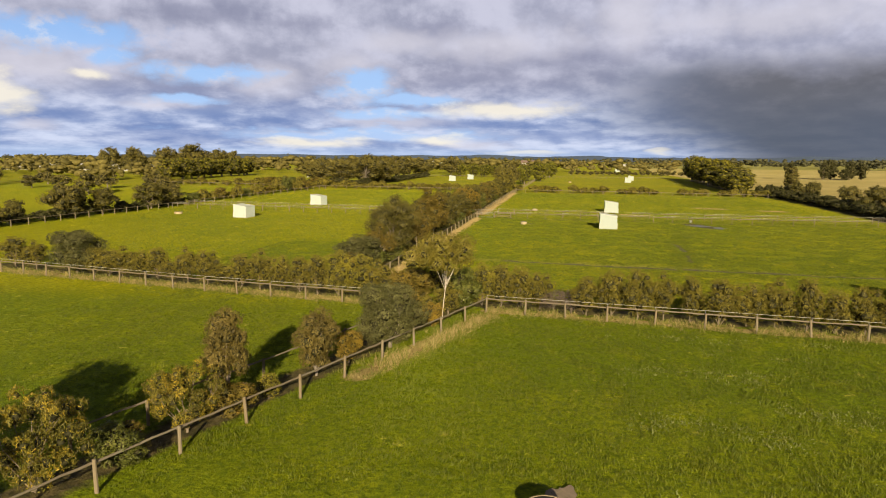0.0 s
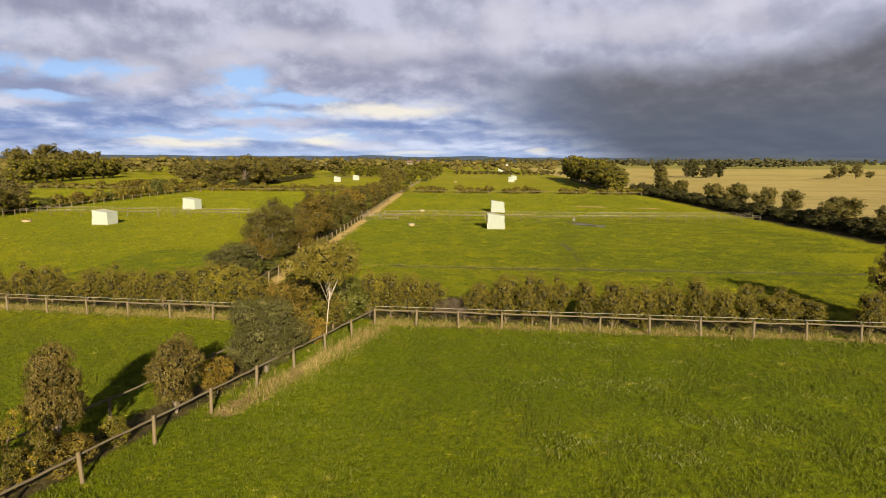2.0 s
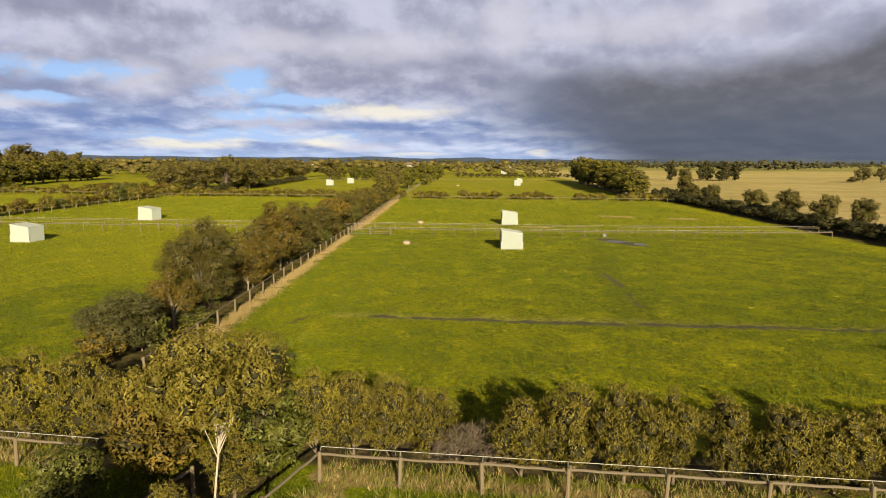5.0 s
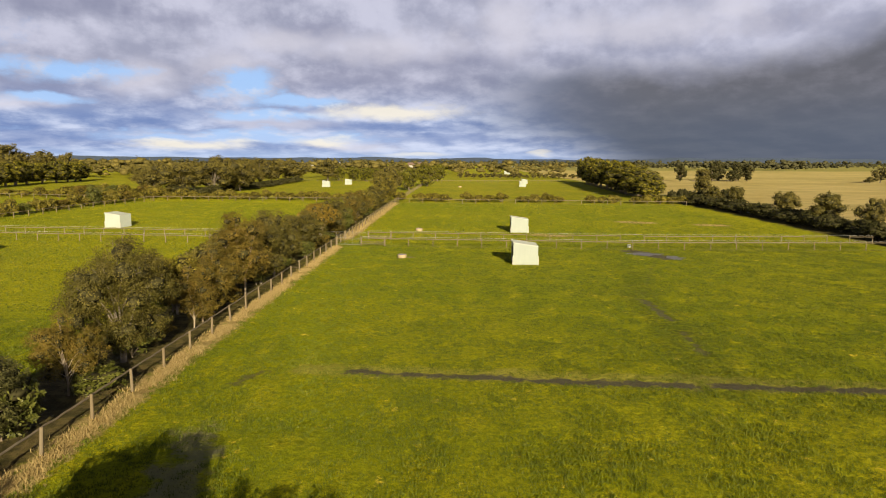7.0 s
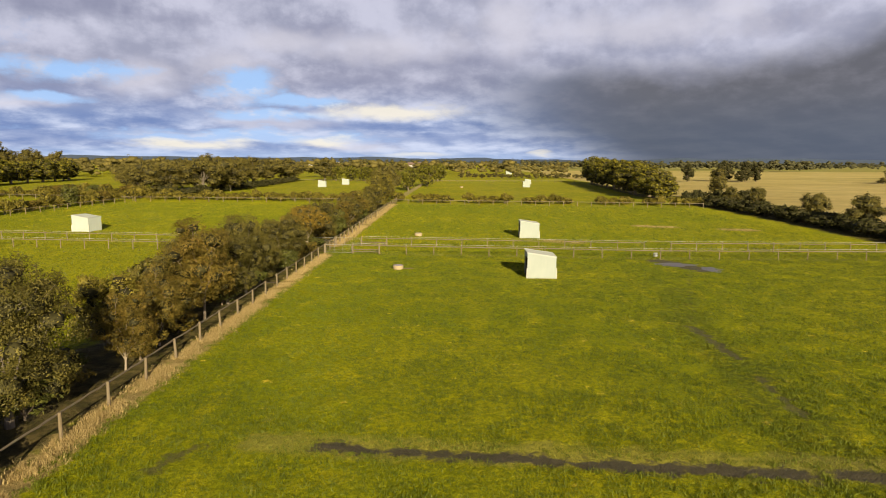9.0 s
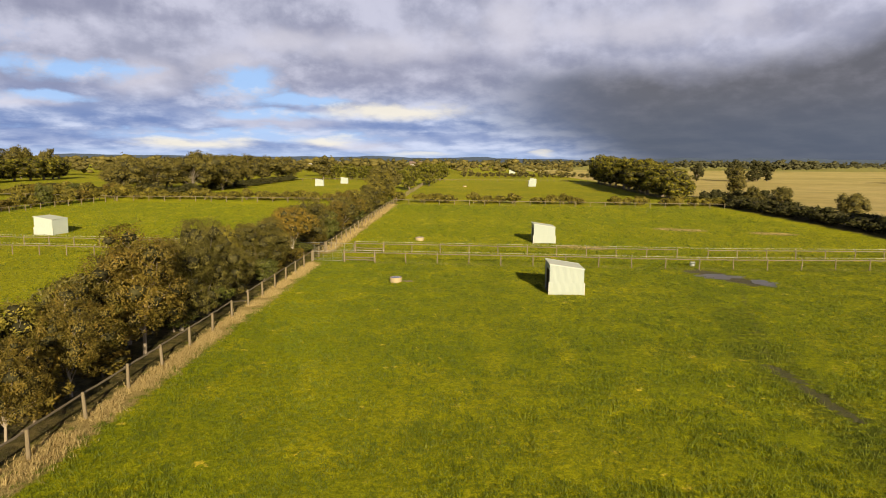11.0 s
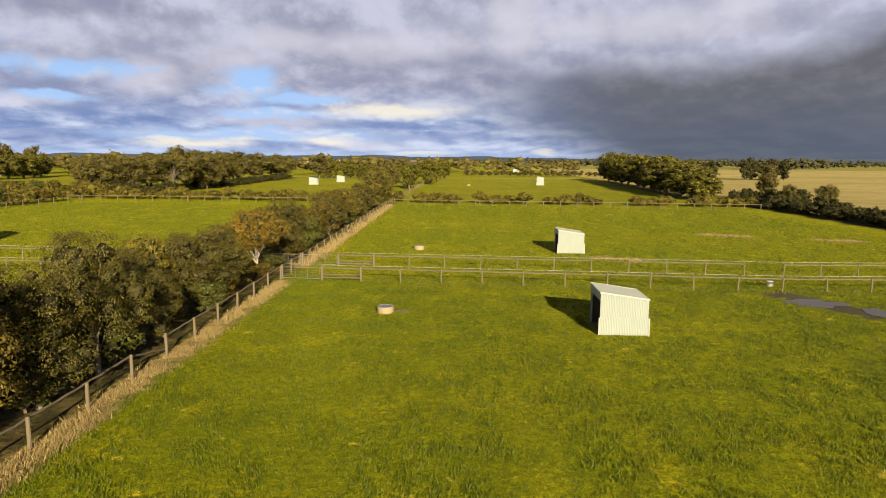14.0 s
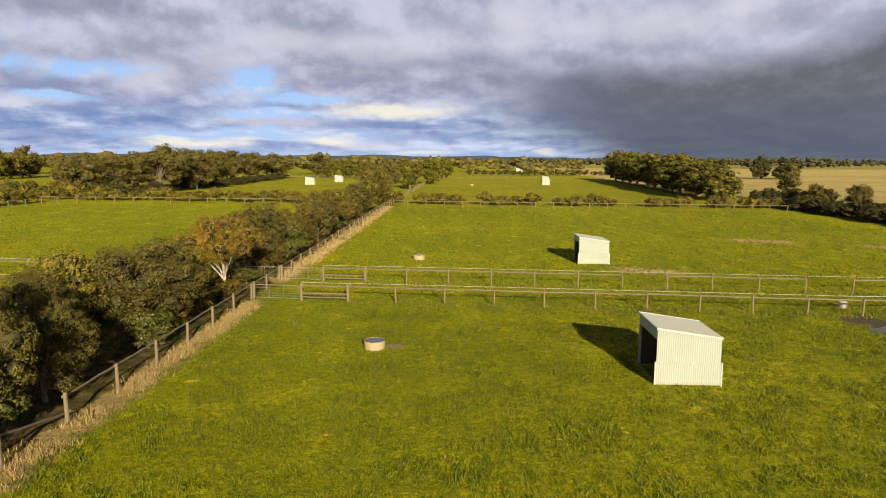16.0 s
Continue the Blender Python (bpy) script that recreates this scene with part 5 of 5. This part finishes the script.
far_rng = np.random.default_rng(5)
open_east = lambda x, y: not (x > 60 and x > 0.17 * y and y < 1250) and not (-20 < x < 150 and y < 505) and not (-175 < x < -20 and y < 410)  # noqa: E731
far_woods("distant_woods", "belts of distant olive trees to the horizon", far_rng,
          belt(far_rng, 560, 420, 1300, -0.95, 0.20, (8, 15.5), open_east), FAR_LEAF, 0.9)
far_woods("horizon_woods", "dark tree line along the horizon, haze put into its colour", far_rng,
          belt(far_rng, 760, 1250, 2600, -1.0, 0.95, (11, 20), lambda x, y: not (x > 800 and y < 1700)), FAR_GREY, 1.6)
far_woods("field_woods", "grey-green tree line at the end of the field, haze put into its colour", far_rng,
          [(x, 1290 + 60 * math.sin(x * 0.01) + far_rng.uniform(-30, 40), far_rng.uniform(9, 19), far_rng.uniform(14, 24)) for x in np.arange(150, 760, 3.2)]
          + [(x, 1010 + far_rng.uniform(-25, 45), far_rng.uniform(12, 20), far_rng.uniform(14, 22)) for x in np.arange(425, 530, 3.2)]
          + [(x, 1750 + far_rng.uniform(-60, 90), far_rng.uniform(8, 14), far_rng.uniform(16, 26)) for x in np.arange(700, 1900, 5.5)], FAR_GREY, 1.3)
far_woods("west_woods", "scattered trees around farm buildings", far_rng,
          belt(far_rng, 250, 240, 640, -1.25, -0.62, (6, 11), lambda x, y: y > 462 or (y < 400 and x < -205 and noise.noise((x * 0.02, y * 0.03, 3)) > -0.05)), FAR_LEAF, 0.9)


def hills():
    verts, faces = [], []
    for k in range(161):
        x = -4600 + 57.5 * k
        h = 34 + 26 * noise.noise((x * 0.0007, 2.0, 0)) + 14 * noise.noise((x * 0.003, 5.0, 0)) + 5 * noise.noise((x * 0.012, 8.0, 0))
        verts += [(x, 4300, -5), (x, 4420, max(h, 12)), (x, 4690, -5)]
    for k in range(160):
        a = 3 * k
        faces += [(a, a + 3, a + 4, a + 1), (a + 1, a + 4, a + 5, a + 2)]
    tagged(new("backdrop", mesh_of("hills", verts, faces, HILL)), "low hills on the horizon, distance haze painted as blue", "hills", kind="structure")


hills()


def farm_building(label, x, y, turn, length, depth, wall, ridge, roof):
    top = root("farm_building", pose(x, y, rise(x, y), 0, 0, turn), label, "building", "farm buildings")
    bm = bmesh.new()
    a, d = length / 2, depth / 2
    low = [bm.verts.new(p) for p in ((-a, -d, 0), (a, -d, 0), (a, d, 0), (-a, d, 0))]
    high = [bm.verts.new((v.co.x, v.co.y, wall)) for v in low]
    peak = [bm.verts.new((-a, 0, ridge - 0.12)), bm.verts.new((a, 0, ridge - 0.12))]
    for k in (0, 2):
        bm.faces.new((low[k], low[k + 1], high[k + 1], high[k]))
    bm.faces.new((low[1], low[2], high[2], peak[1], high[1]))
    bm.faces.new((low[3], low[0], high[0], peak[0], high[3]))
    wall_part = part("wall", bm, FAR_WALL, top)
    bm = bmesh.new()
    for s in (-1, 1):
        e = [(-a - 0.4, s * (d + 0.5), wall - 0.1), (a + 0.4, s * (d + 0.5), wall - 0.1), (a + 0.4, 0, ridge), (-a - 0.4, 0, ridge)]
        lower = [bm.verts.new(p) for p in e]
        upper = [bm.verts.new((p[0], p[1], p[2] + 0.2)) for p in e]
        bm.faces.new(upper)
        bm.faces.new(lower)
        for k in range(4):
            bm.faces.new((lower[k], lower[(k + 1) % 4], upper[(k + 1) % 4], upper[k]))
    bmesh.ops.recalc_face_normals(bm, faces=bm.faces)
    part("roof", bm, roof, top)
    for k in range(int(length // 6)):
        bm = bmesh.new()
        xx = -a + 3 + 6 * k
        box(bm, (xx, -d - 0.06, 0.9), (xx + 1.6, -d + 0.02, 2.1), 0.03)
        part("window", bm, WATER, wall_part, "dark window pane")


farm_building("long low white farm shed among trees", -330, 436, 8, 46, 14, 3.0, 5.2, FAR_ROOF)
farm_building("long low pale-roofed farm shed", -384, 446, 8, 50, 14, 3.0, 5.2, FAR_ROOF)
farm_building("white-roofed farm building among trees", -440, 452, 8, 40, 14, 3.0, 5.4, FAR_ROOF)
farm_building("white house among distant trees", -210, 1180, 5, 26, 12, 5.0, 9.0, FAR_ROOF)
farm_building("pale low farmhouse far away", -300, 1230, 5, 30, 12, 4.5, 8.0, FAR_ROOF)
farm_building("low white distant shed", -250, 1200, 5, 40, 12, 4.0, 6.5, FAR_ROOF)
farm_building("white house beyond a far hedge", 86, 1000, 5, 11, 8, 3.6, 5.8, FAR_ROOF)
farm_building("pale house with a tiled roof among trees", -62, 1150, 5, 26, 12, 5.0, 9.5, DARK_ROOF)
farm_building("long low shed across the yellow field", 1080, 1500, -8, 70, 18, 5.0, 8.0, FAR_ROOF)


# ---- grasses ----
def tufts(name, label, mat, spots, tall, wide, blades, seed, category="grass", clump_width=0.07):
    rng = np.random.default_rng(seed)
    spots = np.asarray(spots, np.float64)
    lush = np.repeat(rng.uniform(0.5, 1.5, (len(spots), 1)), blades, axis=0)
    spots = np.repeat(spots, blades, axis=0)
    count = len(spots)
    foot = spots + np.column_stack([rng.normal(0, clump_width, count), rng.normal(0, clump_width, count), np.zeros(count)])
    turn = rng.uniform(0, 2 * np.pi, count)
    across = np.column_stack([np.cos(turn), np.sin(turn), np.zeros(count)]) * rng.uniform(0.6, 1.4, (count, 1)) * wide / 2
    tip = foot + np.column_stack([rng.normal(0, 0.4, count), rng.normal(0, 0.4, count), np.ones(count)]) * rng.uniform(0.6, 1.25, (count, 1)) * lush * tall
    tagged(new(name, quads(name, np.stack([foot - across, foot + across, tip], 1), mat, 3)), label, category, kind="stuff")


def scatter(seed, number, low_x, high_x, low_y, high_y, keep):
    rng = np.random.default_rng(seed)
    spots = []
    while len(spots) < number:
        x, y = rng.uniform(low_x, high_x), rng.uniform(low_y, high_y)
        if keep(x, y, rng.random()):
            spots.append((x, y, rise(x, y) - 0.03))
    return spots


def on_track(x, y, extra=0.0):
    return any(to_line(x, y, a, b) < half + 0.15 + extra for a, b, half, _ in TRACKS) or to_line(x, y, (26.5, 104), (29.5, 97)) < 1.8


def pasture(x, y, r):
    # the sward thins out toward the edges of the stretch that is grown
    r = r / max(0.001, min(1.0, (0.74 * (y + 48) - abs(x)) / 14, (y + 16) / 6, (x + 42) / 7 if y < 26 else 1.0, (52 - x) / 9 if y < 60 else (66 - x) / 9))
    lush = 0.75 + 0.35 * noise.noise((x * 0.25, y * 0.25, 4)) + 0.5 * noise.noise((x * 0.9, y * 0.9, 9))
    return r < lush and not on_track(x, y) and dryness(x, y) < 0.75 and leaf_litter(x, y) < 0.5 and not (-13.0 < x < -10.2 and 30.4 < y < 37.4 and r > 0.2) and not (7.6 < x < 11.2 and 90 < y < 94)


tufts("pasture_grass", "short uneven green pasture grass", GRASS, scatter(3, 90000, -42, 52, -16, 60, pasture), 0.115, 0.036, 10, 4, clump_width=0.11)
tufts("pasture_grass", "short uneven green pasture grass", GRASS, scatter(5, 60000, -18, 66, 60, 112, pasture), 0.125, 0.045, 7, 6, clump_width=0.12)

tufts("pasture_grass", "short uneven green pasture grass", GRASS, scatter(15, 26000, -16, 66, 112, 196, pasture), 0.18, 0.09, 3, 16)
tufts("pasture_grass", "short uneven green pasture grass", GRASS, scatter(17, 20000, -95, -26, 26, 190, pasture), 0.18, 0.09, 3, 18)


def verge(lines, side_width, seed, number):
    rng = random.Random(seed)
    spots = []
    lengths = [math.dist(a, b) for a, b in lines]
    for _ in range(number):
        a, b = rng.choices(lines, lengths)[0]
        s, off = rng.random(), rng.gauss(0, side_width)
        dx, dy = (b[0] - a[0]) / math.dist(a, b), (b[1] - a[1]) / math.dist(a, b)
        x, y = a[0] + (b[0] - a[0]) * s - dy * off, a[1] + (b[1] - a[1]) * s + dx * off
        if noise.noise((x * 0.5, y * 0.5, 7)) > -0.25:
            spots.append((x, y, rise(x, y) - 0.03))
    return spots


def clover(x, y, r):
    return r < 1.6 * noise.noise((x * 0.22, y * 0.35, 21)) - 0.1


tufts("clover_patch", "pale grey-green clover patches in the pasture", CLOVER, scatter(31, 1500, 4, 30, -14, 13, clover), 0.10, 0.09, 3, 32)
tufts("verge_grass", "tall dry straw-coloured grass along the fences", STRAW, verge(DRY_LINES[:2], 0.42, 1, 8000), 0.20, 0.03, 4, 7)
tufts("verge_grass", "tall dry straw-coloured grass along the fences", STRAW, verge(DRY_LINES[3:6], 0.5, 3, 6500), 0.26, 0.03, 4, 9)
tufts("verge_grass", "rank green grass along the fences", GREEN_WEED, verge(DRY_LINES[3:6], 0.9, 2, 4500), 0.34, 0.04, 4, 8)
tufts("verge_grass", "rank grass below the lane fences", GREEN_WEED, verge((((-10.4, 108.3), (27.0, 105.0)), ((27.0, 105.0), (66.0, 105.8)), ((-10.2, 116.4), (31.0, 113.0)),
      ((31.0, 113.0), (68.0, 113.6)), ((-14.0, 196.2), (68.0, 199.0))), 0.35, 5, 3600), 0.24, 0.05, 4, 10)
tufts("verge_grass", "tall dry straw-coloured grass along the fences", STRAW, verge(DRY_LINES[2:3], 0.55, 6, 3600), 0.24, 0.06, 4, 11)


def dry_patch(x, y, r):
    return min(to_line(x, y, (36.5, 148.0), (41.5, 146.5)), to_line(x, y, (51.5, 143.0), (55.0, 142.5)), to_line(x, y, (15.5, 124.0), (19.0, 123.0)) + 0.6) < 1.7 * r


tufts("dry_grass_patch", "flattened patches of dry straw-coloured grass", STRAW, scatter(41, 1300, 14, 57, 121, 150, dry_patch), 0.12, 0.07, 4, 12)
